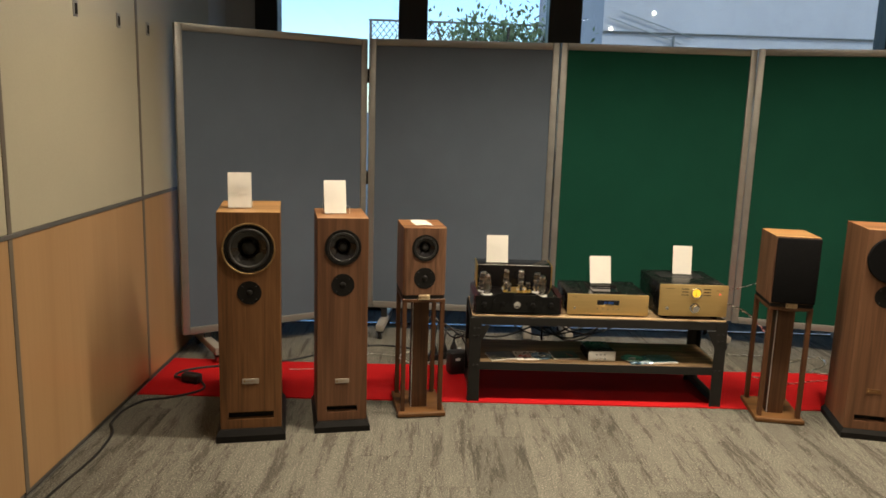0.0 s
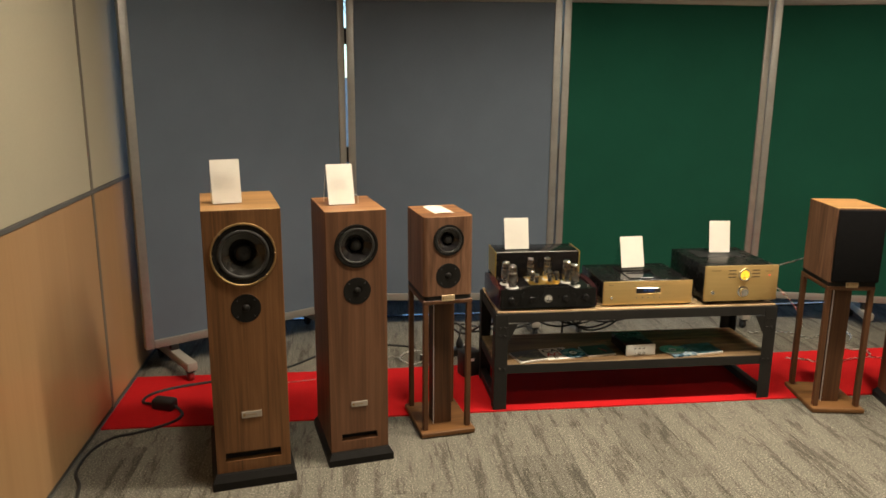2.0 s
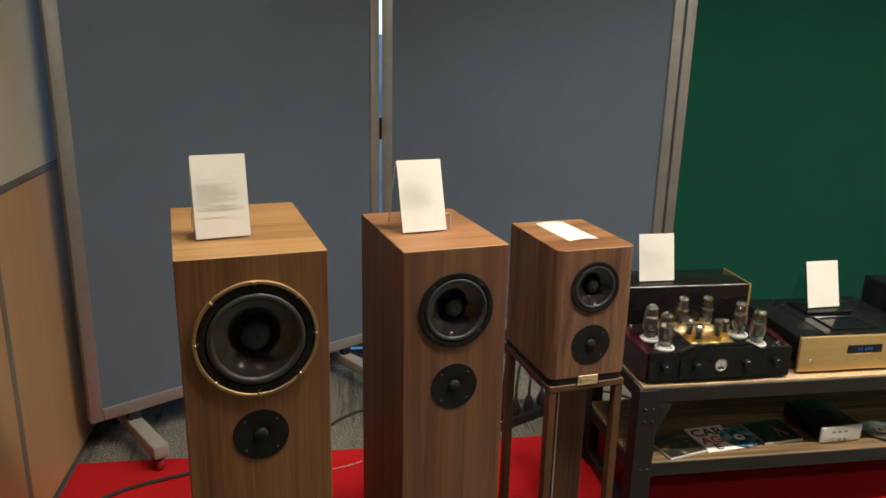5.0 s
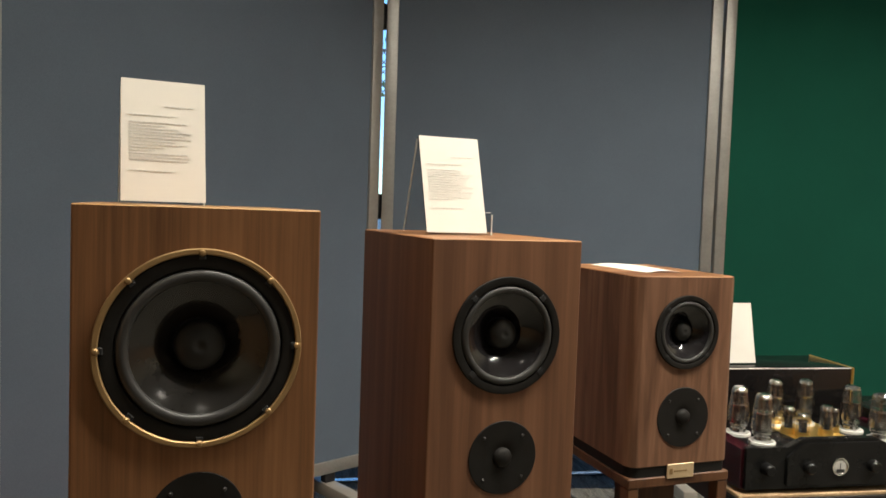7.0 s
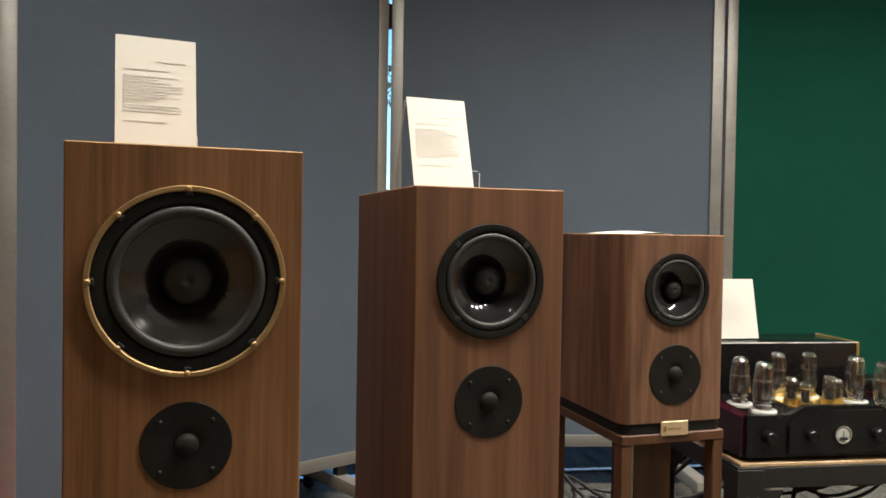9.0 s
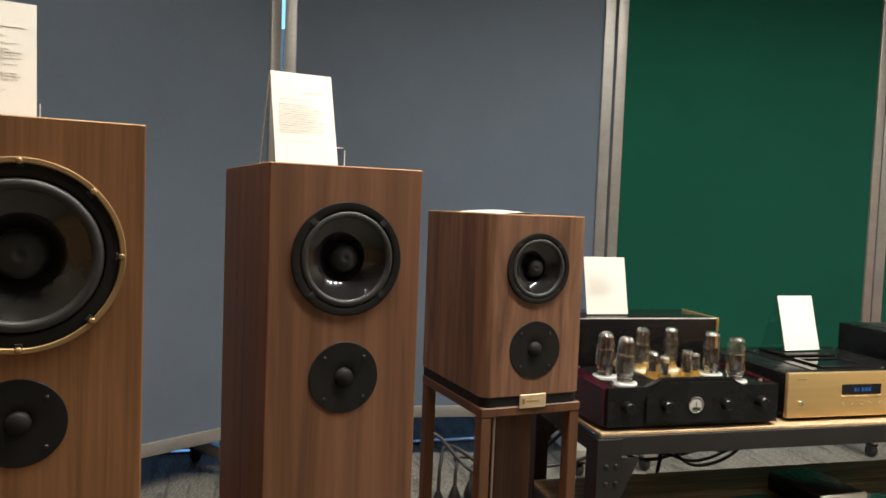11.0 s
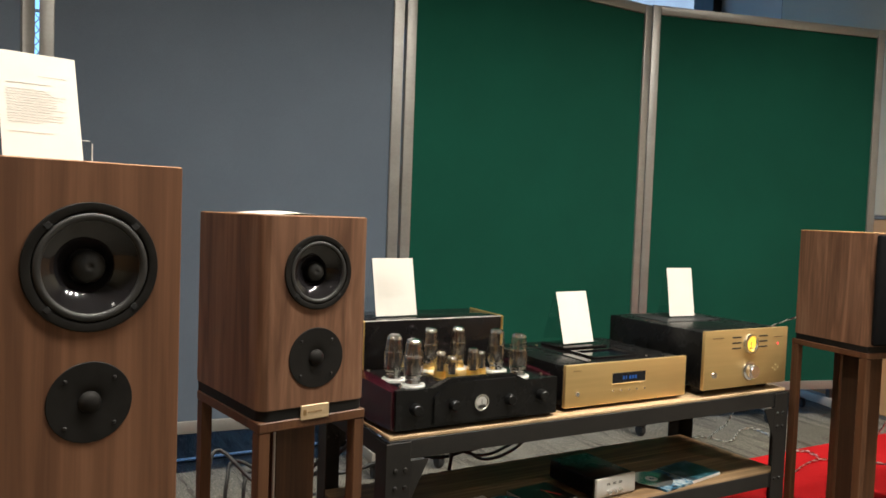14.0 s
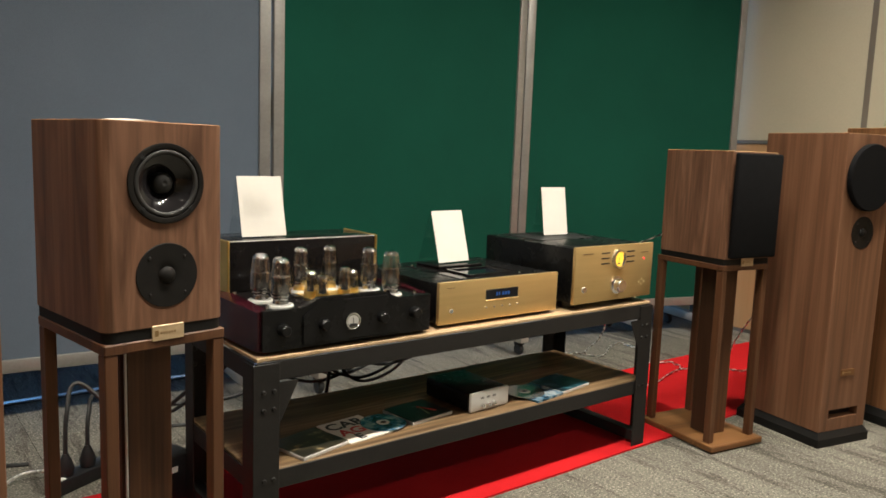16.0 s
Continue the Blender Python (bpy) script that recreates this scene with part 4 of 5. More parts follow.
for sx, x in ((1, RX0), (-1, RX1)):
    part("floor_rail", box(min(x, x + sx * 0.035), max(x, x + sx * 0.035), RY0 + 0.003, RY1 - 0.003, 0.016, 0.050, 0.001), M_STEEL, rack)
    for sy, y in ((1, RY0), (-1, RY1)):
        bm = bmesh.new()
        xa, xb = sorted((x - sx * 0.0055, x + sx * 0.056))
        ya, yb = sorted((y - sy * 0.0065, y - sy * 0.0032))
        box(xa, xb, ya, yb, 0.006, RT - 0.013, 0.001, bm=bm)
        xa, xb = sorted((x - sx * 0.0055, x - sx * 0.0025))
        ya, yb = sorted((y - sy * 0.0065, y + sy * 0.05))
        box(xa, xb, ya, yb, 0.006, RT - 0.013, 0.001, bm=bm)
        leg = part("leg", bm, M_STEEL, rack)
        yb = y - sy * 0.0066
        gx = x + sx * 0.056
        tri = [(gx, RT - 0.057), (gx + sx * 0.045, RT - 0.057), (gx, RT - 0.15)]
        own = bmesh.new()
        f = [own.verts.new((a, yb + sy * 0.0005, b)) for a, b in tri]
        g = [own.verts.new((a, yb + sy * 0.003, b)) for a, b in tri]
        own.faces.new(f), own.faces.new(g[::-1])
        for i in range(3):
            own.faces.new((f[i], g[i], g[(i + 1) % 3], f[(i + 1) % 3]))
        part("gusset", own, M_STEEL, rack, smooth=0)
        for bx, bz in ((0.018, RT - 0.075), (0.042, RT - 0.075), (0.018, RT - 0.115), (0.042, RT - 0.115), (0.02, RL - 0.02), (0.042, RL - 0.02)):
            part("bolt", lathe([(0.0, 0.0035), (0.004, 0.003), (0.006, 0.0), (0.006, -0.001)], 8, "y", m=Matrix.Translation((x + sx * bx, yb if sy > 0 else y, bz))), M_STEEL, leg)


# ---- valve amplifier ----
def big_valve(bm_glass, bm_dark, bm_shine, x, y, z, h=0.108, R=0.0225):
    m = Matrix.Translation((x, y, z))
    lathe([(R * 0.66, h * 0.12), (R * 0.84, h * 0.17), (R * 0.98, h * 0.28), (R, h * 0.42), (R * 0.97, h * 0.56), (R * 0.90, h * 0.68), (R * 0.83, h * 0.77), (R * 0.80, h * 0.84), (R * 0.78, h * 0.90), (R * 0.71, h * 0.95), (R * 0.52, h * 0.985), (R * 0.26, h), (0.0, h)], 28, bm=bm_glass, m=m)
    # plates with two cooling fins, the upper spacer and the getter ring
    lathe([(0.0, h * 0.26), (R * 0.52, h * 0.26), (R * 0.55, h * 0.29), (R * 0.55, h * 0.56), (R * 0.52, h * 0.585), (0.0, h * 0.585)], 20, bm=bm_dark, m=m @ Matrix.Diagonal((1.25, 0.9, 1, 1)))
    for sx in (-1, 1):
        box(sx * R * 0.70 - R * 0.07, sx * R * 0.70 + R * 0.07, -R * 0.18, R * 0.18, h * 0.28, h * 0.57, bm=bm_dark)
        bmesh.ops.transform(bm_dark, matrix=m, verts=bm_dark.verts[-8:])
    lathe([(0.0, h * 0.64), (R * 0.10, h * 0.64), (R * 0.10, h * 0.84), (0.0, h * 0.84)], 10, bm=bm_dark, m=m)
    lathe([(0.0, h * 0.988), (R * 0.25, h * 0.987), (R * 0.50, h * 0.972), (R * 0.68, h * 0.940), (R * 0.74, h * 0.895)], 24, bm=bm_shine, m=m)
    lathe([(0.0, h * 0.600), (R * 0.84, h * 0.600), (R * 0.86, h * 0.618), (R * 0.72, h * 0.640), (0.0, h * 0.645)], 24, bm=bm_shine, m=m)
    lathe([(R * 0.86, h * 0.185), (R * 0.88, h * 0.205), (R * 0.70, h * 0.235), (0.0, h * 0.24)], 24, bm=bm_shine, m=m)


def small_valve(bm_glass, bm_dark, bm_shine, x, y, z, h=0.060, R=0.0115):
    m = Matrix.Translation((x, y, z))
    lathe([(R, 0.004), (R, h * 0.84), (R * 0.93, h * 0.92), (R * 0.72, h * 0.975), (R * 0.4, h * 0.995), (0.0, h)], 20, bm=bm_glass, m=m)
    lathe([(0.0, h * 0.15), (R * 0.62, h * 0.15), (R * 0.62, h * 0.62), (0.0, h * 0.62)], 10, bm=bm_dark, m=m)
    lathe([(0.0, h * 0.975), (R * 0.4, h * 0.97), (R * 0.68, h * 0.95), (R * 0.88, h * 0.90), (R * 0.93, h * 0.84)], 20, bm=bm_shine, m=m)
    lathe([(0.0, h * 0.63), (R * 0.86, h * 0.63), (R * 0.86, h * 0.65), (0.0, h * 0.65)], 16, bm=bm_shine, m=m)


def valve(parent, kind, x, y, z, h, R, ring):
    bg, bd, bs = bmesh.new(), bmesh.new(), bmesh.new()
    kind(bg, bd, bs, x, y, z, h, R)
    v = part("valve", bg, M_TUBE, parent, "clear glass valve")
    part("anode", bd, M_ANODE, v)
    part("getter", bs, M_GETTER, v, "silvery mirrored top")
    if kind is big_valve:
        part("valve_base", lathe([(0.0, 0.0), (R * 0.80, 0.0), (R * 0.80, h * 0.09), (R * 0.74, h * 0.10), (R * 0.74, h * 0.125), (R * 0.6, h * 0.15)], 24, m=Matrix.Translation((x, y, z))), M_GOLDLEAF if R < 0.022 else M_CHROME, v)
        part("print", bars([(-R * 0.20, R * (0.02 + 0.05 * ((k * 7) % 5)), h * (0.33 + 0.045 * k), h * (0.342 + 0.045 * k)) for k in range(4)]), M_TRIM, v, "pale printing on the glass", at=Matrix.Translation((x, y, z)) @ Matrix.Rotation(radians(-30), 4, "Z") @ Matrix.Translation((0, -R * 0.985, 0)))
    if ring is not None:
        part("socket_ring", lathe([(ring, -0.002), (ring, 0.0040), (ring * 0.96, 0.0055), (ring * 0.85, 0.0055), (ring * 0.81, 0.003), (ring * 0.76, 0.0)], 28, m=Matrix.Translation((x, y, z))), M_CERAMIC if kind is big_valve else M_GOLDLEAF, v)
        if kind is small_valve:
            part("gold_cup", lathe([(R * 1.10, 0.0), (R * 1.12, h * 0.22), (R * 1.05, h * 0.22), (R * 1.04, 0.0)], 24, m=Matrix.Translation((x, y, z))), M_GOLDLEAF, v, "polished gold cup")
    return v


AX, AY, AZ = 0.520, 4.100, RT
amp = thing("valve_amplifier", pose(AX, AY, AZ), "black valve amplifier with glass valves and maroon side panels", "amplifier")
W2 = 0.222
part("chassis", box(-W2 + 0.012, W2 - 0.012, 0.012, 0.393, 0.010, 0.098, 0.004, 2), M_LACQUER, amp, "black lacquer chassis")
for sx in (-1, 1):
    bm = bmesh.new()
    side = []
    for i in range(15):
        t = i / 14
        y = 0.006 + 0.372 * t
        side.append((y, 0.100 - 0.012 * t + 0.010 * math.sin(math.pi * t)))
    xo, xi = sx * (W2 + 0.008), sx * (W2 - 0.014)
    for i in range(14):
        (y0, h0), (y1, h1) = side[i], side[i + 1]
        b0, b1 = 0.010 * math.sin(math.pi * i / 14), 0.010 * math.sin(math.pi * (i + 1) / 14)
        q = lambda x, y, z: bm.verts.new((x, y, z))
        for loop in (((xo + sx * b0, y0, 0.010), (xo + sx * b1, y1, 0.010), (xo + sx * b1, y1, h1 - 0.004), (xo + sx * b0, y0, h0 - 0.004)),
                     ((xo + sx * b0, y0, h0 - 0.004), (xo + sx * b1, y1, h1 - 0.004), (xi, y1, h1), (xi, y0, h0)),
                     ((xi, y0, h0), (xi, y1, h1), (xi, y1, 0.010), (xi, y0, 0.010)),
                     ((xi, y0, 0.010), (xi, y1, 0.010), (xo + sx * b1, y1, 0.010), (xo + sx * b0, y0, 0.010))):
            bm.faces.new([q(*p) for p in loop])
    for i in (0, 14):
        y, h = side[i]
        b = 0.010 * math.sin(math.pi * i / 14)
        bm.faces.new([bm.verts.new(p) for p in ((xo + sx * b, y, 0.010), (xi, y, 0.010), (xi, y, h), (xo + sx * b, y, h - 0.004))])
    bmesh.ops.remove_doubles(bm, verts=bm.verts, dist=1e-5)
    part("side_panel", bm, M_MAROON, amp, "glossy maroon side panel")
# front plate with a raised middle
front = [(-W2, 0.010), (W2, 0.010), (W2, 0.100), (W2 - 0.095, 0.100), (W2 - 0.135, 0.118), (-W2 + 0.135, 0.118), (-W2 + 0.095, 0.100), (-W2, 0.100)]
bm = prism([(a, -b) for a, b in front][::-1], 0, 0.016)
bmesh.ops.transform(bm, matrix=Matrix.Translation((0, 0.012, 0)) @ Matrix.Rotation(radians(-90), 4, "X"), verts=bm.verts)
bmesh.ops.transform(bm, matrix=Matrix.Translation((0, -0.016, 0)), verts=bm.verts)
part("front_plate", bm, M_SATIN, amp, "black front plate", smooth=0)
mid = [(-0.128, 0.018), (0.128, 0.018), (0.128, 0.080), (0.092, 0.110), (-0.092, 0.110), (-0.128, 0.080)]
bm = prism([(a, -b) for a, b in mid][::-1], 0, 0.006)
bmesh.ops.transform(bm, matrix=Matrix.Translation((0, -0.010, 0)) @ Matrix.Rotation(radians(-90), 4, "X"), verts=bm.verts)
part("middle_plate", bm, M_SATIN, amp, smooth=0)
for kx, kz in ((-0.176, 0.056), (-0.079, 0.058), (0.076, 0.058), (0.172, 0.060)):
    part("knob", lathe([(0.0, 0.022), (0.010, 0.022), (0.0125, 0.019), (0.0135, 0.0)], 24, "y", m=Matrix.Translation((kx, -0.004, kz))), M_SATIN, amp, "black knob")
meter = part("meter", lathe([(0.0, 0.002), (0.0155, 0.002), (0.017, 0.004), (0.0195, 0.004), (0.0195, 0.0)], 32, "y", m=Matrix.Translation((-0.004, -0.010, 0.058))), M_CHROME, amp, "round level meter")
part("meter_face", lathe([(0.0, 0.0028), (0.0152, 0.0028)], 32, "y", m=Matrix.Translation((-0.004, -0.010, 0.058))), M_DIALFACE, meter)
part("needle", bars([(-0.013, 0.006, 0.0455, 0.0525), (-0.0045, -0.003, 0.0525, 0.066)]), M_BLACKINK, meter, at=Matrix.Translation((0, -0.0130, 0)))
# transformer cover and gold end strips
# highlight on the cover's top front edge, drawn as a pale strip
part("edge_strip", box(-0.202, 0.202, 0.2252, 0.2268, 0.2200, 0.2225, 0.0006), M_SILVER, amp, "edge highlight drawn as a thin pale strip")
part("transformer_cover", box(-0.205, 0.205, 0.226, 0.392, 0.0985, 0.222, 0.004, 2), M_LACQUER, amp, "glossy black transformer cover")
for sx in (-1, 1):
    part("gold_strip", box(sx * 0.2055 - 0.003, sx * 0.2055 + 0.003, 0.222, 0.394, 0.0985, 0.2235, 0.002), M_GOLDLEAF, amp, "gold end strip")
part("gold_plate", box(-0.068, 0.068, 0.052, 0.222, 0.0982, 0.1005, 0.0008), M_GOLDLEAF, amp, "polished gold deck plate")
for x, y in ((-0.178, 0.105), (-0.162, 0.036), (0.112, 0.108), (0.128, 0.034)):
    valve(amp, big_valve, x, y, 0.099, 0.110, 0.0235, 0.0285)
for x, y in ((-0.048, 0.165), (0.032, 0.165)):
    valve(amp, big_valve, x, y, 0.1008, 0.109, 0.0215, 0.024)
for x, y, h in ((-0.055, 0.100, 0.062), (-0.042, 0.066, 0.056), (0.022, 0.074, 0.070), (0.062, 0.105, 0.056)):
    valve(amp, small_valve, x, y, 0.1008, h, 0.0140, 0.0165)
for x, y in ((-0.196, 0.030), (0.196, 0.030), (-0.196, 0.210)):
    part("cap_nut", lathe([(0.0, 0.008), (0.004, 0.006), (0.0055, 0.0)], 12, m=Matrix.Translation((x, y, 0.099))), M_CHROME, amp)
for x in (-0.18, 0.18):
    for y in (0.04, 0.33):
        part("foot", lathe([(0.0, 0.0), (0.016, 0.0), (0.018, 0.010), (0.0, 0.0105)], 20, m=Matrix.Translation((x, y, 0))), M_BLACK, amp)

# ---- disc player ----
cdp = thing("disc_player", pose(0.997, 4.112, RT), "top-loading disc player with a champagne-gold front", "disc player")
part("case", box(-0.212, 0.212, 0.0125, 0.352, 0.012, 0.116, 0.003, 2), M_SATIN, cdp, "black metal case")
faceplate = part("front_plate", box(-0.2145, 0.2145, 0.0, 0.012, 0.010, 0.120, 0.002, 2), M_GOLD, cdp, "champagne-gold front plate")
part("display", box(-0.058, 0.060, -0.001, 0.002, 0.063, 0.090, 0.001), M_SCREEN, faceplate, "dark display with blue digits")
part("digits", bars([(-0.022, -0.016, 0.072, 0.081), (-0.012, -0.008, 0.072, 0.081), (0.0, 0.007, 0.072, 0.081), (0.010, 0.017, 0.072, 0.081), (0.020, 0.027, 0.072, 0.081)]), M_BLUELIT, faceplate, at=Matrix.Translation((0, -0.0012, 0)))
part("display_lip", box(-0.060, 0.062, -0.0015, 0.001, 0.0595, 0.0615, 0.0005), M_GOLD, faceplate)
for k in range(5):
    part("button", lathe([(0.0, 0.003), (0.0025, 0.0025), (0.003, 0.0)], 12, "y", m=Matrix.Translation((-0.055 + 0.028 * k, 0, 0.043))), M_CHROME, faceplate)
part("power_button", lathe([(0.0, 0.004), (0.006, 0.004), (0.007, 0.0)], 18, "y", m=Matrix.Translation((-0.176, 0, 0.045))), M_CHROME, faceplate)
part("print", bars([(-0.190, -0.165, 0.104, 0.1055)]), M_GOLDRING, faceplate, at=Matrix.Translation((0, -0.0002, 0)))
part("deck_plate", box(-0.115, 0.120, 0.030, 0.300, 0.1162, 0.1185, 0.001), M_LACQUER, cdp, "raised black deck")
bm = bmesh.new()
for q in ((-0.072, 0.080, 0.055, 0.066), (-0.072, 0.080, 0.150, 0.161), (-0.072, -0.061, 0.0665, 0.1495), (0.069, 0.080, 0.0665, 0.1495)):
    box(q[0], q[1], q[2], q[3], 0.1187, 0.1235, 0.001, bm=bm)
part("loading_frame", bm, M_LACQUER, cdp, "glossy loading-bay frame")
part("loading_bay", box(-0.060, 0.068, 0.068, 0.148, 0.1186, 0.1195), M_SCREEN, cdp)
for x, y in ((-0.1, 0.045), (0.105, 0.045), (0.105, 0.28), (-0.1, 0.28)):
    part("cap_nut", lathe([(0.0, 0.004), (0.003, 0.003), (0.004, 0.0)], 10, m=Matrix.Translation((x, y, 0.1185))), M_CHROME, cdp)
part("sliding_lid", box(-0.075, 0.083, 0.180, 0.296, 0.1187, 0.128, 0.003, 2), M_LACQUER, cdp, "black sliding lid pushed back")
for x in (-0.17, 0.17):
    for y in (0.05, 0.31):
        part("foot", lathe([(0.0, 0.0), (0.018, 0.0), (0.02, 0.012), (0.0, 0.0122)], 20, m=Matrix.Translation((x, y, 0))), M_BLACK, cdp)

# ---- integrated amplifier with round amber meter ----
pre = thing("integrated_amplifier", pose(1.441, 4.092, RT), "integrated amplifier with a gold front and lit amber meter", "amplifier")
part("case", box(-0.176, 0.176, 0.0125, 0.398, 0.022, 0.184, 0.003, 2), M_SATIN, pre, "black metal case")
fp = part("front_plate", box(-0.1795, 0.1795, 0.0, 0.012, 0.020, 0.189, 0.002, 2), M_GOLD, pre, "champagne-gold front plate")
at = Matrix.Translation((0.010, 0.0, 0.146))
dial = part("meter_bezel", lathe([(0.0205, 0.0035), (0.023, 0.010), (0.028, 0.010), (0.0305, 0.0)], 36, "y", m=at), M_CHROME, fp, "chrome meter ring")
part("meter_glass", lathe([(0.0, 0.004), (0.0208, 0.004)], 36, "y", m=at), M_AMBER, dial, "amber lit round meter")
part("meter_needle", bars([(0.004, 0.016, 0.130, 0.134), (0.0095, 0.0107, 0.134, 0.152)]), M_BLACKINK, dial, at=Matrix.Translation((0, -0.0042, 0)))
for sx in (-1, 1):
    for k in range(3):
        x0 = 0.010 + sx * 0.058
        part("slot", box(x0 - 0.019, x0 + 0.019, -0.0008, 0.002, 0.1325 + 0.016 * k, 0.1365 + 0.016 * k, 0.0005), M_VOID, fp)
part("volume_knob", lathe([(0.0, 0.026), (0.0175, 0.026), (0.0195, 0.023), (0.0205, 0.006), (0.027, 0.005), (0.028, 0.0)], 36, "y", m=Matrix.Translation((0.008, 0.0, 0.066))), M_CHROME, fp, "chrome volume knob")
part("power_button", lathe([(0.0, 0.005), (0.008, 0.005), (0.0095, 0.003), (0.0105, 0.0)], 20, "y", m=Matrix.Translation((-0.138, 0.0, 0.062))), M_CHROME, fp)
part("power_led", lathe([(0.0, 0.002), (0.003, 0.0015), (0.0035, 0.0)], 12, "y", m=Matrix.Translation((0.135, 0.0, 0.141))), M_REDLIT, fp, "red power light")
for x, z in ((0.118, 0.067), (0.130, 0.075), (0.130, 0.060), (0.142, 0.067)):
    part("source_light", lathe([(0.0, 0.002), (0.0017, 0.0015), (0.0019, 0.0)], 10, "y", m=Matrix.Translation((x, 0.0, z))), M_WARMLIT, fp)
for row in ((-0.150, -0.105, 0.166, 0.169), (0.115, 0.155, 0.160, 0.162)):
    part("print", bars([row]), M_GOLDRING, fp, at=Matrix.Translation((0, -0.0002, 0)))
part("rear_grid", box(-0.12, 0.12, 0.20, 0.36, 0.1842, 0.186, 0.001), M_BLACK, pre)
for x in (-0.135, 0.135):
    for y in (0.06, 0.34):
        part("foot", lathe([(0.0, 0.0), (0.02, 0.0), (0.024, 0.022), (0.0, 0.0222)], 20, m=Matrix.Translation((x, y, 0))), M_BLACK, pre)


# ---- card stands ----
def card_stand(x, y, z, yaw, w, h, lean, label, lines=True, faint=False, lip=True, edges=False, lip_y=None, lip_w=0.006):
    """Clear acrylic stand with a printed white card; it leans back and has a rear leg."""
    t = thing("card_stand", pose(x, y, z, 0, 0, yaw), label, "card stand", "price card stands")
    tilt = math.degrees(math.atan2(lean, h))
    face = pose(0, 0, 0.003, -tilt, 0, 0)
    L = math.hypot(lean, h)
    part("holder", box(-w / 2 - 0.001, w / 2 + 0.001, 0.0022, 0.0042, 0, L + 0.001, 0.0006), M_ACRYLIC, t, "clear acrylic holder", at=face)
    back = pose(0, 2 * lean + 0.010, 0.003, tilt + 1.0, 0, 0)
    part("rear_leg", box(-w / 2, w / 2, -0.002, 0.0, 0, L - 0.004, 0.0006), M_ACRYLIC, t, at=back)
    for sx in ((-1, 1) if edges else ()):
        xa = sx * (w / 2 - 0.0005)
        part("edge", box(xa - 0.0007, xa + 0.0007, -0.0024, 0.0004, 0, L - 0.004), M_EDGE, t, "bright cut edge", at=back)
    lip_y = 2 * lean if lip_y is None else lip_y
    if lip and edges:
        for x0, x1, z0, z1 in ((w / 2 + lip_w - 0.0008, w / 2 + lip_w + 0.0006, 0, 0.0335), (w / 2, w / 2 + lip_w - 0.0035, 0.0360, 0.0374)):
            part("edge", box(x0, x1, -0.0024 + lip_y, lip_y + 0.0004, z0, z1), M_EDGE, t, "bright cut edge")
    if lip:
        part("foot_lip", box(w / 2 - 0.03, w / 2 + lip_w, -0.002 + lip_y, lip_y, 0.0, 0.037, 0.0008), M_ACRYLIC, t)
    bm = bmesh.new()
    nx, nz = 6, 10
    for sgn, off in ((-1, 0.0), (1, 0.0012)):
        grid = [[bm.verts.new((-w / 2 + w * i / nx, off + 0.00015 * math.sin(i * 1.7 + k * 0.9), 0.001 + (L - 0.001) * k / nz)) for i in range(nx + 1)] for k in range(nz + 1)]
        for k in range(nz):
            for i in range(nx):
                bm.faces.new((grid[k][i], grid[k][i + 1], grid[k + 1][i + 1], grid[k + 1][i]))
    paper = part("paper", bm, M_PAPER, t, "white printed card", at=face, smooth=3.0)
    if lines:
        r = random.Random(int((x + 9) * 1000))
        rows = []

        def line(x0, end, z0, tall):
            while x0 < end:
                x1 = min(end, x0 + w * r.uniform(0.025, 0.085))
                rows.append((x0, x1, z0, z0 + tall))
                x0 = x1 + w * r.uniform(0.010, 0.022)

        tall = L * (0.0048 if faint else 0.0056)
        line(w * 0.0, w * 0.37, L * 0.785, tall)
        line(-w * 0.40, w * 0.16, L * 0.705, tall)
        for k in range(13):
            line(-w * 0.41, -w * 0.41 + w * r.choice((0.30, 0.42, 0.55, 0.62, 0.70, 0.74)), L * (0.645 - 0.0255 * k), tall)
        line(-w * 0.40, w * 0.14, L * 0.250, tall)
        bm = bars(rows)
        part("print", bm, M_FAINT if faint else M_INK, paper, "grey lines of small print", at=Matrix.Translation((0, -0.0004, 0)))
    return t


card_stand(-0.813, 3.674, 1.0602, 15.5, 0.103, 0.158, 0.030, "white printed card in a clear holder on the tall speaker", edges=True)
card_stand(-0.400, 3.818, 1.0272, 13.0, 0.103, 0.153, 0.049, "white printed card in a clear holder on the slim speaker", faint=True, edges=True, lip_y=0.022, lip_w=0.018)
card_stand(0.427, 4.370, RT + 0.2222, 2.0, 0.119, 0.148, 0.034, "white printed card in a clear holder on the valve amplifier", faint=True)
card_stand(1.000, 4.326, RT + 0.1288, 4.0, 0.118, 0.147, 0.042, "blank white card in a clear holder on the disc player", lines=False)
card_stand(1.458, 4.362, RT + 0.1862, -4.0, 0.104, 0.156, 0.026, "blank white card in a clear holder on the gold-fronted amplifier", lines=False)
card_stand(2.700, 3.772, 1.0752, -12.0, 0.104, 0.152, 0.045, "white printed card in a clear holder on the far tall speaker")

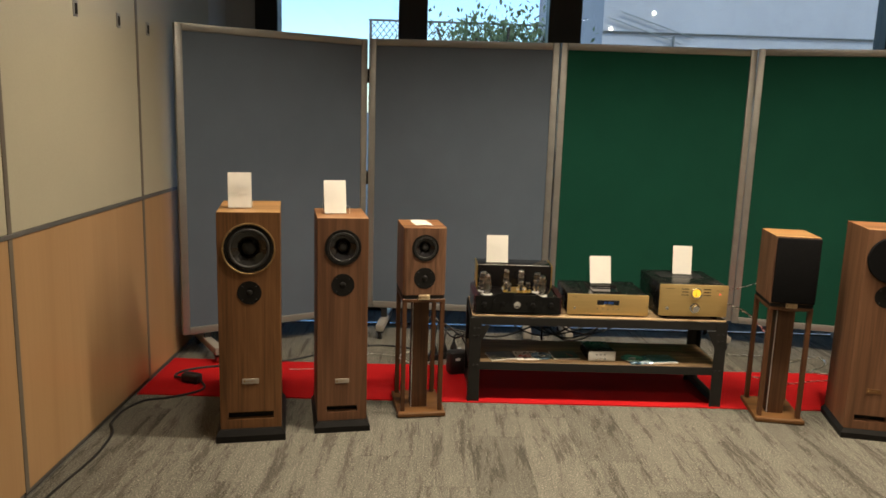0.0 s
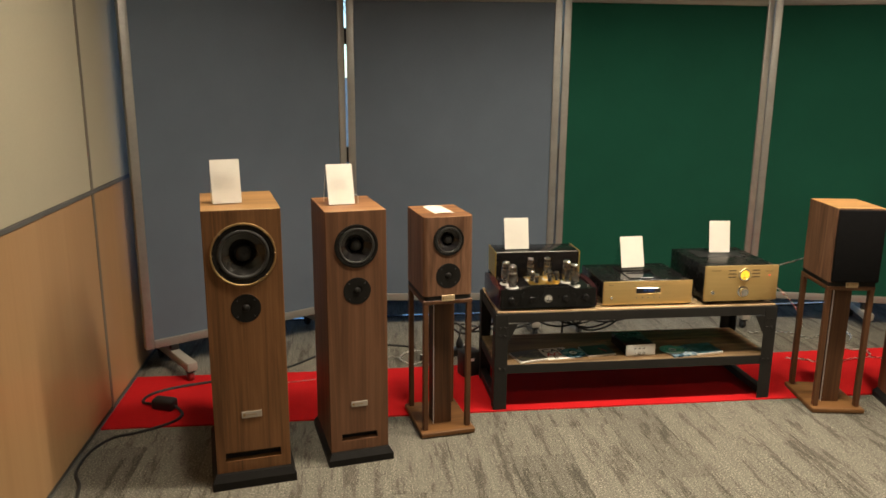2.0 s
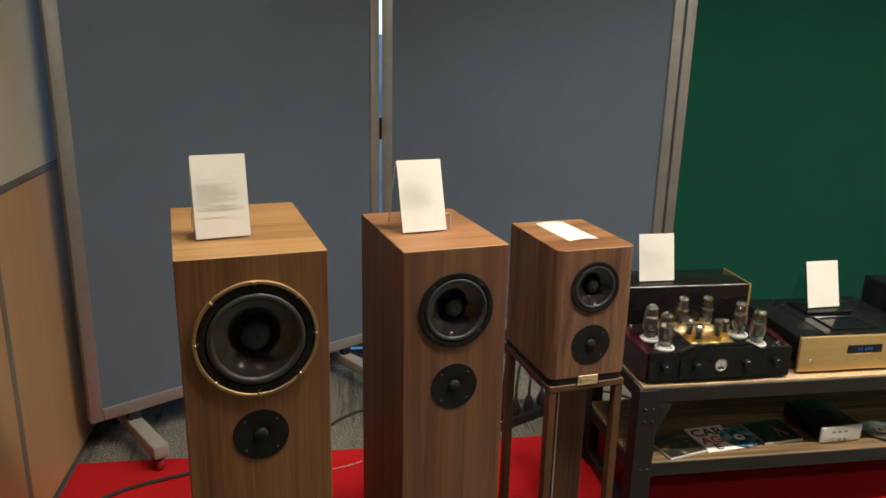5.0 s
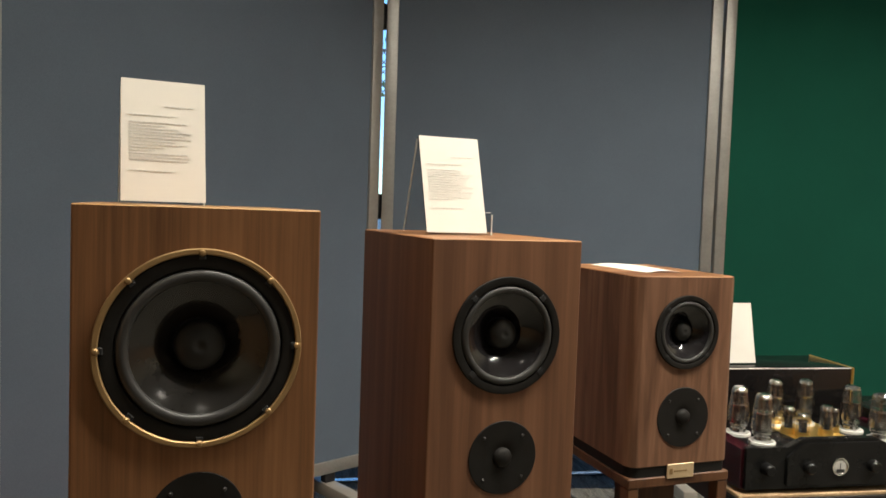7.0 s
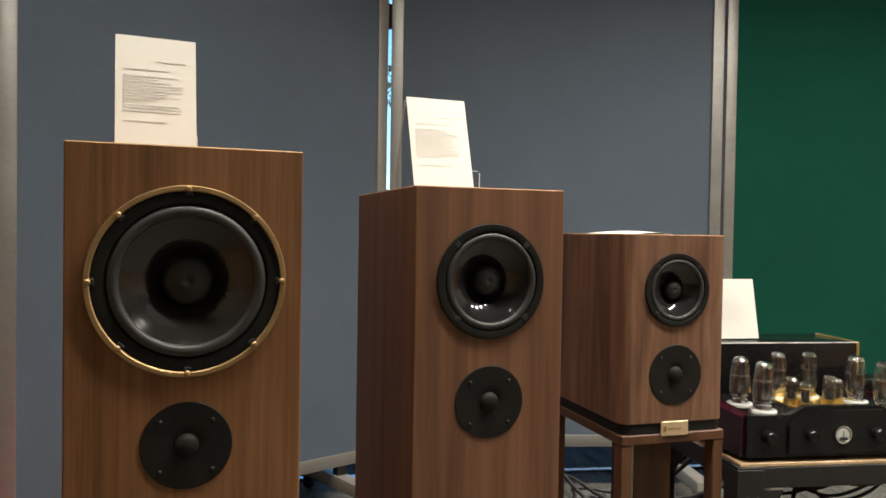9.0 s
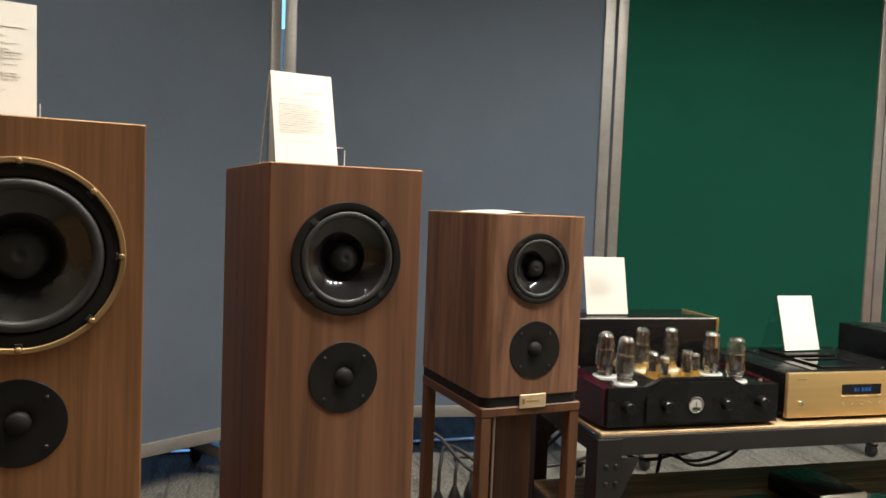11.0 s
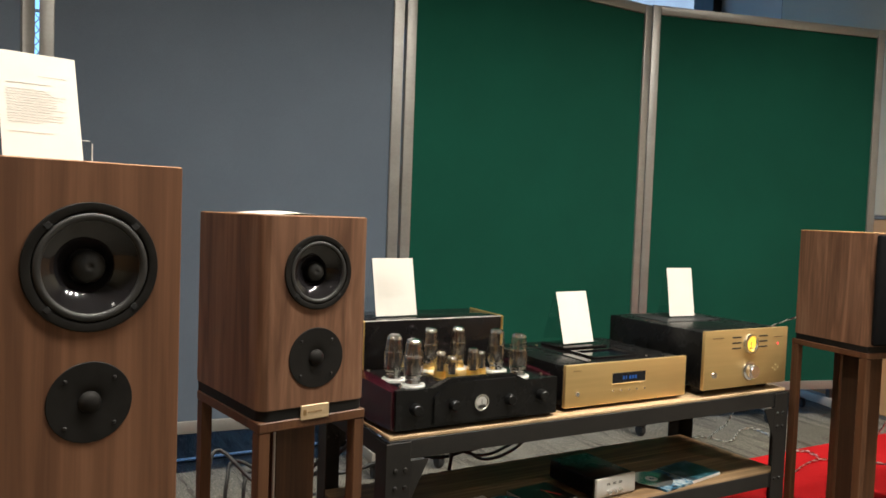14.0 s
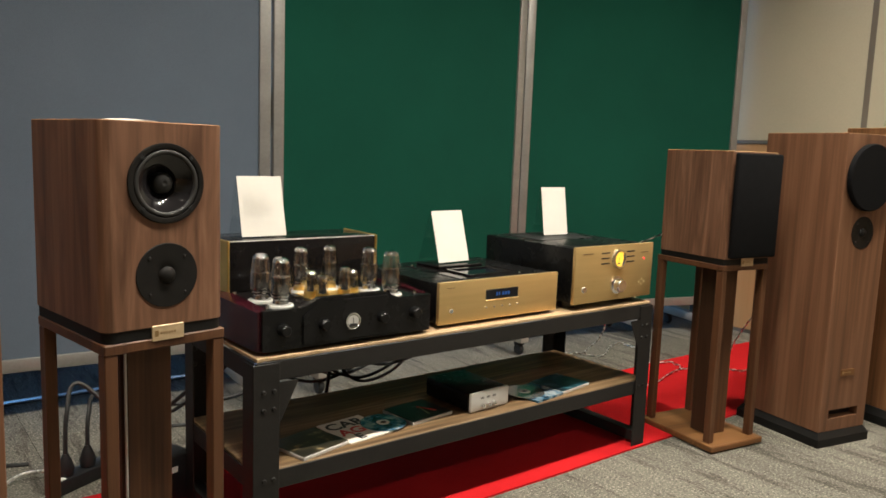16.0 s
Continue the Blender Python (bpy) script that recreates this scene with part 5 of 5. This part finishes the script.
# loose sheet on the bookshelf speaker
bm = bmesh.new()
grid = []
for i in range(11):
    row = []
    for k in range(15):
        u, v = i / 10 - 0.5, k / 14 - 0.5
        row.append(bm.verts.new((u * 0.106, v * 0.182, 0.0006 + 0.0065 * max(0.0, math.sin(math.pi * min(1.0, (u + 0.5) * 1.25))) * (0.55 + 0.45 * math.cos(math.pi * v)))))
    grid.append(row)
for i in range(10):
    for k in range(14):
        bm.faces.new((grid[i][k], grid[i + 1][k], grid[i + 1][k + 1], grid[i][k + 1]))
res = bmesh.ops.extrude_face_region(bm, geom=bm.faces[:])
bmesh.ops.translate(bm, vec=(0, 0, 0.0004), verts=[v for v in res["geom"] if isinstance(v, bmesh.types.BMVert)])
tagged(part("paper_sheet", bm, M_PAPER, at=pose(0.014, 4.052, 0.6105 + 0.3524, 0, 0, 12)), "white sheet of paper lying curled on the bookshelf speaker", "paper")


# ---- on the lower shelf ----
def disc_case(x, y, yaw, cover, label, w=0.142, d=0.125):
    t = thing("disc_case", pose(x, y, RL, 0, 0, yaw), label, "disc case", "disc cases on the shelf")
    part("tray", box(-w / 2, w / 2, -d / 2, d / 2, 0.0, 0.0080, 0.001), M_SILVER, t, "clear plastic tray")
    part("cover", box(-w / 2 + 0.002, w / 2 - 0.001, -d / 2 + 0.001, d / 2 - 0.001, 0.0082, 0.0100, 0.0005), cover, t, "printed cover")
    return t


def loose_disc(x, y, z, mat, label):
    bm = lathe([(0.0075, 0.0), (0.060, 0.0), (0.060, 0.0012), (0.0075, 0.0012), (0.0075, 0.0)], 48)
    t = tagged_at(part("compact_disc", bm, mat), pose(x, y, z, 0, 0, 20), label, "disc", "loose discs")
    part("hub", lathe([(0.0078, 0.0013), (0.018, 0.0013), (0.018, 0.0016), (0.0078, 0.0016)], 30), M_WHITEPL, t)
    return t


disc_case(0.452, 4.172, 14, M_COVER_DARK, "dark printed disc case lying on the lower shelf")
booklet = thing("printed_booklet", pose(0.592, 4.190, RL, 0, 0, 6), "white booklet with black and red capitals", "booklet")
part("sheet", box(-0.062, 0.072, -0.062, 0.082, 0.0, 0.004, 0.001), M_PAPER, booklet)
for text, tx, ty, size, mat in (("CAR", -0.056, 0.028, 0.058, M_BLACKINK), ("AG", -0.050, -0.018, 0.054, M_REDINK), ("E", -0.026, -0.055, 0.044, M_BLACKINK)):
    cu = bpy.data.curves.new("lettering", "FONT")
    cu.body, cu.size, cu.extrude, cu.offset = text, size, 0.0002, 0.0012
    tmp = bpy.data.objects.new("tmp_text", cu)
    scene.collection.objects.link(tmp)
    bpy.context.view_layer.update()
    me = bpy.data.meshes.new_from_object(tmp.evaluated_get(bpy.context.evaluated_depsgraph_get()))
    bpy.data.objects.remove(tmp)
    me.materials.clear()
    me.materials.append(mat)
    letters = new("lettering", me)
    letters.parent = booklet
    letters.matrix_basis = pose(tx, ty, 0.0043)
loose_disc(0.676, 4.192, RL + 0.0055, M_DISC_BLUE, "blue printed compact disc lying on the booklet")
green = disc_case(0.800, 4.212, 6, M_COVER_GREEN, "dark green disc case with a painted coloured glint")
# Rainbow reflection on the cover, painted as thin red and green bars.
part("rainbow_glint", bars([(0.004, 0.010, -0.03, 0.03)]), M_REDINK, green, at=pose(0.02, -0.01, 0.0102, -90, 0, 24))
part("rainbow_glint", bars([(0.004, 0.009, -0.03, 0.03)]), M_LEAF, green, at=pose(0.006, -0.01, 0.0102, -90, 0, -14))
psu = thing("phono_box", pose(0.990, 4.136, RL, 0, 0, 3), "small black box with a silver front and three knobs", "phono stage")
part("case", box(-0.072, 0.072, 0.006, 0.19, 0.003, 0.056, 0.006, 3), M_SATIN, psu)
pf = part("front", box(-0.074, 0.074, -0.004, 0.0058, 0.002, 0.057, 0.005, 3), M_SILVER, psu, "silver front")
for k in range(3):
    part("knob", lathe([(0.0, 0.009), (0.005, 0.009), (0.006, 0.0)], 16, "y", m=Matrix.Translation((-0.03 + 0.022 * k, -0.004, 0.018))), M_CHROME, pf)
    part("mark", bars([(-0.036 + 0.022 * k, -0.024 + 0.022 * k, 0.036, 0.042)]), M_TRIM, pf, at=Matrix.Translation((0, -0.0041, 0)))
for x in (-0.055, 0.055):
    for y in (0.02, 0.17):
        part("foot", lathe([(0.0, 0.0), (0.006, 0.0), (0.006, 0.004), (0.0, 0.004)], 10, m=Matrix.Translation((x, y, 0))), M_BLACK, psu)
loose_disc(1.165, 4.176, RL + 0.0085, M_DISC, "silver compact disc lying on a blue sleeve")
tagged(part("disc_sleeve", box(-0.062, 0.062, -0.062, 0.062, 0.0, 0.008, 0.001), M_DISC_BLUE, at=pose(1.195, 4.165, RL, 0, 0, 8)), "pale blue disc sleeve on the lower shelf", "disc sleeve")
disc_case(1.325, 4.186, 9, M_COVER_TEAL, "teal printed disc case on the lower shelf")


# ---- cables and small things on the floor ----
def cable(points, r, mat, label, name="cable", category="cable"):
    return tagged(part(name, sweep(points, r), mat), label, category)


G = 0.0045
mains = thing("extension_lead", pose(0, 0, 0), "black mains cable with a plug, snaking over the carpet", "cable")
part("cord", sweep([(-1.43, 2.62, G), (-1.40, 3.05, G), (-1.375, 3.35, G), (-1.40, 3.58, G), (-1.452, 3.70, G), (-1.455, 3.86, G), (-1.40, 3.985, G), (-1.30, 4.03, G), (-1.18, 4.10, 0.011), (-1.15, 4.18, 0.012), (-1.20, 4.245, 0.030)], 0.0065), M_CABLE, mains)
plug = part("plug", box(-0.055, 0.055, -0.030, 0.030, 0.0, 0.052, 0.014, 3), M_BLACK, mains, "black plug and socket", at=pose(-1.245, 4.262, 0.0065, 0, 0, 160))
part("cord", sweep([(-1.28, 4.275, 0.024), (-1.36, 4.33, 0.014), (-1.345, 4.42, 0.012), (-1.25, 4.49, 0.012), (-1.08, 4.55, 0.012), (-0.86, 4.62, 0.012), (-0.70, 4.74, G), (-0.52, 4.92, G), (-0.25, 5.02, G), (-0.02, 4.96, G)], 0.0065), M_CABLE, mains)
strip = thing("power_strip", pose(0.14, 4.80, 0.0, 0, 0, 28), "black power strip with plugs behind the stand", "power strip")
part("body", box(-0.16, 0.16, -0.028, 0.028, 0.0, 0.040, 0.006, 2), M_BLACK, strip)
for k in range(4):
    pl = part("plug", lathe([(0.0, 0.042), (0.020, 0.042), (0.022, 0.060), (0.014, 0.085), (0.007, 0.10), (0.0, 0.10)], 16, m=Matrix.Translation((-0.12 + 0.07 * k, 0, 0))), M_BLACK, strip, "black plug")
part("switch", box(0.125, 0.145, -0.010, 0.010, 0.0402, 0.047, 0.002), M_WHITEPL, strip)
part("label", box(-0.155, -0.135, -0.022, 0.022, 0.0402, 0.0412), M_WHITEPL, strip)
for k in range(4):
    c, s = math.cos(radians(28)), math.sin(radians(28))
    bx, by = 0.14 + c * (-0.12 + 0.07 * k), 4.80 + s * (-0.12 + 0.07 * k)
    end = [(0.42, 4.60, 0.35), (0.55, 4.60, 0.44), (0.9, 4.62, 0.40), (0.30, 4.95, 0.05)][k]
    cable([(bx, by, 0.098), (bx + 0.01, by + 0.02, 0.20 - 0.02 * k), (bx + 0.05, by + 0.06, 0.27 - 0.05 * k), ((bx + end[0]) / 2, by - 0.02, 0.16), end], 0.006, M_CABLE, "mains cable rising from the power strip")
adapter = tagged(part("power_adapter", box(-0.050, 0.050, -0.040, 0.040, 0.0, 0.135, 0.012, 3), M_BLACK, at=pose(0.225, 4.530, 0.006, 0, 0, 20)), "black power adapter standing on the red carpet", "adapter")
part("label", box(-0.02, 0.01, -0.0415, -0.0402, 0.085, 0.100), M_WHITEPL, adapter)
for k, (xa, xb, dz) in enumerate(((0.56, 1.12, 0.19), (0.62, 1.20, 0.21), (0.70, 1.16, 0.225), (0.50, 1.02, 0.20), (0.80, 1.26, 0.185))):
    cable([(xa, 4.53, 0.44), (xa + 0.05, 4.59, 0.33 - 0.01 * k), ((xa + xb) / 2 - 0.06, 4.63, 0.44 - dz - 0.02), ((xa + xb) / 2 + 0.08, 4.63, 0.44 - dz), (xb - 0.05, 4.60, 0.34), (xb, 4.53, 0.45)], 0.005, M_CABLE, "black interconnect cable drooping behind the rack")
cable([(0.72, 4.54, 0.44), (0.73, 4.58, 0.22), (0.74, 4.70, 0.02), (0.60, 4.95, G), (0.40, 5.05, G)], 0.006, M_CABLE, "black mains cable hanging behind the rack")
cable([(0.10, 4.86, 0.012), (0.02, 4.74, 0.012), (-0.06, 4.70, G), (-0.12, 4.78, 0.012), (-0.05, 4.86, 0.02), (0.05, 4.80, 0.03)], 0.004, M_SILVERCABLE, "silver twisted loudspeaker cable in a loop")
cable([(-0.10, 4.80, 0.006), (-0.30, 4.84, 0.006), (-0.38, 4.72, 0.010), (-0.52, 4.55, 0.010), (-0.75, 4.50, 0.010)], 0.0014, M_SILVERCABLE, "silver twisted loudspeaker cable on the carpet")


def twist(points, r, label):
    """Two strands wound round one another."""
    t = thing("loudspeaker_cable", pose(0, 0, 0), label, "cable")
    pts = [Vector(p) for p in points]
    dense = []
    for i in range(len(pts) - 1):
        p0, p1, p2, p3 = pts[max(i - 1, 0)], pts[i], pts[i + 1], pts[min(i + 2, len(pts) - 1)]
        n = max(3, int((p2 - p1).length / 0.008))
        for s in range(n):
            u = s / n
            dense.append(0.5 * (2 * p1 + (p2 - p0) * u + (2 * p0 - 5 * p1 + 4 * p2 - p3) * u * u + (3 * p1 - p0 - 3 * p2 + p3) * u ** 3))
    for ph, mat in ((0, M_SILVERCABLE), (math.pi, M_CHROME)):
        line = [p + Vector((r * math.cos(i * 1.05 + ph), r * math.sin(i * 1.05 + ph), r * math.cos(i * 1.05 + ph + 1) + r)) for i, p in enumerate(dense)]
        part("strand", sweep(line, r * 0.62, 5, samples=1), mat, t)
    return t


twist([(1.56, 4.52, 0.56), (1.68, 4.50, 0.545), (1.79, 4.36, 0.60), (1.85, 4.25, 0.66), (1.88, 4.215, 0.68)], 0.003, "silver twisted loudspeaker cable between amplifier and speaker")
twist([(1.60, 4.52, 0.52), (1.92, 4.60, 0.41), (2.10, 4.66, 0.26), (2.24, 4.80, 0.12), (2.31, 4.942, 0.006), (2.359, 4.87, 0.006), (2.52, 4.962, 0.006), (2.627, 4.974, 0.006), (2.597, 4.847, 0.006), (2.457, 4.726, 0.006), (2.438, 4.654, 0.012), (2.527, 4.619, 0.012), (2.492, 4.530, 0.012)], 0.0036, "silver twisted loudspeaker cable hanging down onto the carpet")
twist([(2.33, 4.036, 0.40), (2.56, 4.24, 0.32), (2.68, 4.40, 0.14), (2.70, 4.46, 0.012), (2.62, 4.45, 0.012), (2.492, 4.518, 0.012), (2.363, 4.508, 0.012), (2.18, 4.455, 0.012), (2.10, 4.52, 0.012), (2.00, 4.56, 0.012)], 0.0036, "silver twisted loudspeaker cable running to the tower")
twist([(2.66, 4.425, 0.012), (2.70, 4.36, 0.012), (2.90, 4.34, 0.012)], 0.0036, "silver twisted loudspeaker cable on the red carpet")
twist([(2.31, 4.935, 0.006), (2.232, 4.987, 0.006), (2.02, 5.00, 0.006)], 0.0036, "short silver twisted cable end on the carpet")

# ---- carpet planks ----
PW, PL = 0.25, 1.0
cols = int((XR - XL) / PW) + 1
base_me = None
rng = random.Random(11)
for i in range(cols):
    x0 = XL + 0.002 + i * PW
    x1 = min(x0 + PW, XR - 0.002)
    if x1 - x0 < 0.03:
        continue
    shift = (0.1, 0.62, 0.35, 0.85)[i % 4]
    for k in range(-1, 10):
        y0, y1 = YF + (k + shift) * PL - 1.0, YF + (k + 1 + shift) * PL - 1.0
        y0, y1 = max(y0, YF), min(y1, 5.965)
        if y1 - y0 < 0.03:
            continue
        full = abs(y1 - y0 - PL) < 1e-6 and abs(x1 - x0 - PW) < 1e-6
        if full and base_me is not None:
            ob = new("carpet_plank", base_me)
        else:
            hx, hy = (x1 - x0) / 2, (y1 - y0) / 2
            bm = bmesh.new()
            e = 0.0014
            rings = [[bm.verts.new((sx * (hx - d), sy * (hy - d), z)) for sx, sy in ((-1, -1), (1, -1), (1, 1), (-1, 1))] for d, z in ((0.0003, -0.0058), (0.0003, -0.0012), (e, 0.0))]
            bm.faces.new(rings[2])
            for a, b in zip(rings, rings[1:]):
                for j in range(4):
                    bm.faces.new((a[j], a[(j + 1) % 4], b[(j + 1) % 4], b[j]))
            me = mesh_from(bm, "carpet_plank", 0)
            me.materials.append(M_CARPET)
            if full:
                base_me = me
            ob = new("carpet_plank", me)
        ob.parent = floor
        ob.matrix_basis = Matrix.Translation(((x0 + x1) / 2, (y0 + y1) / 2, 0.0))
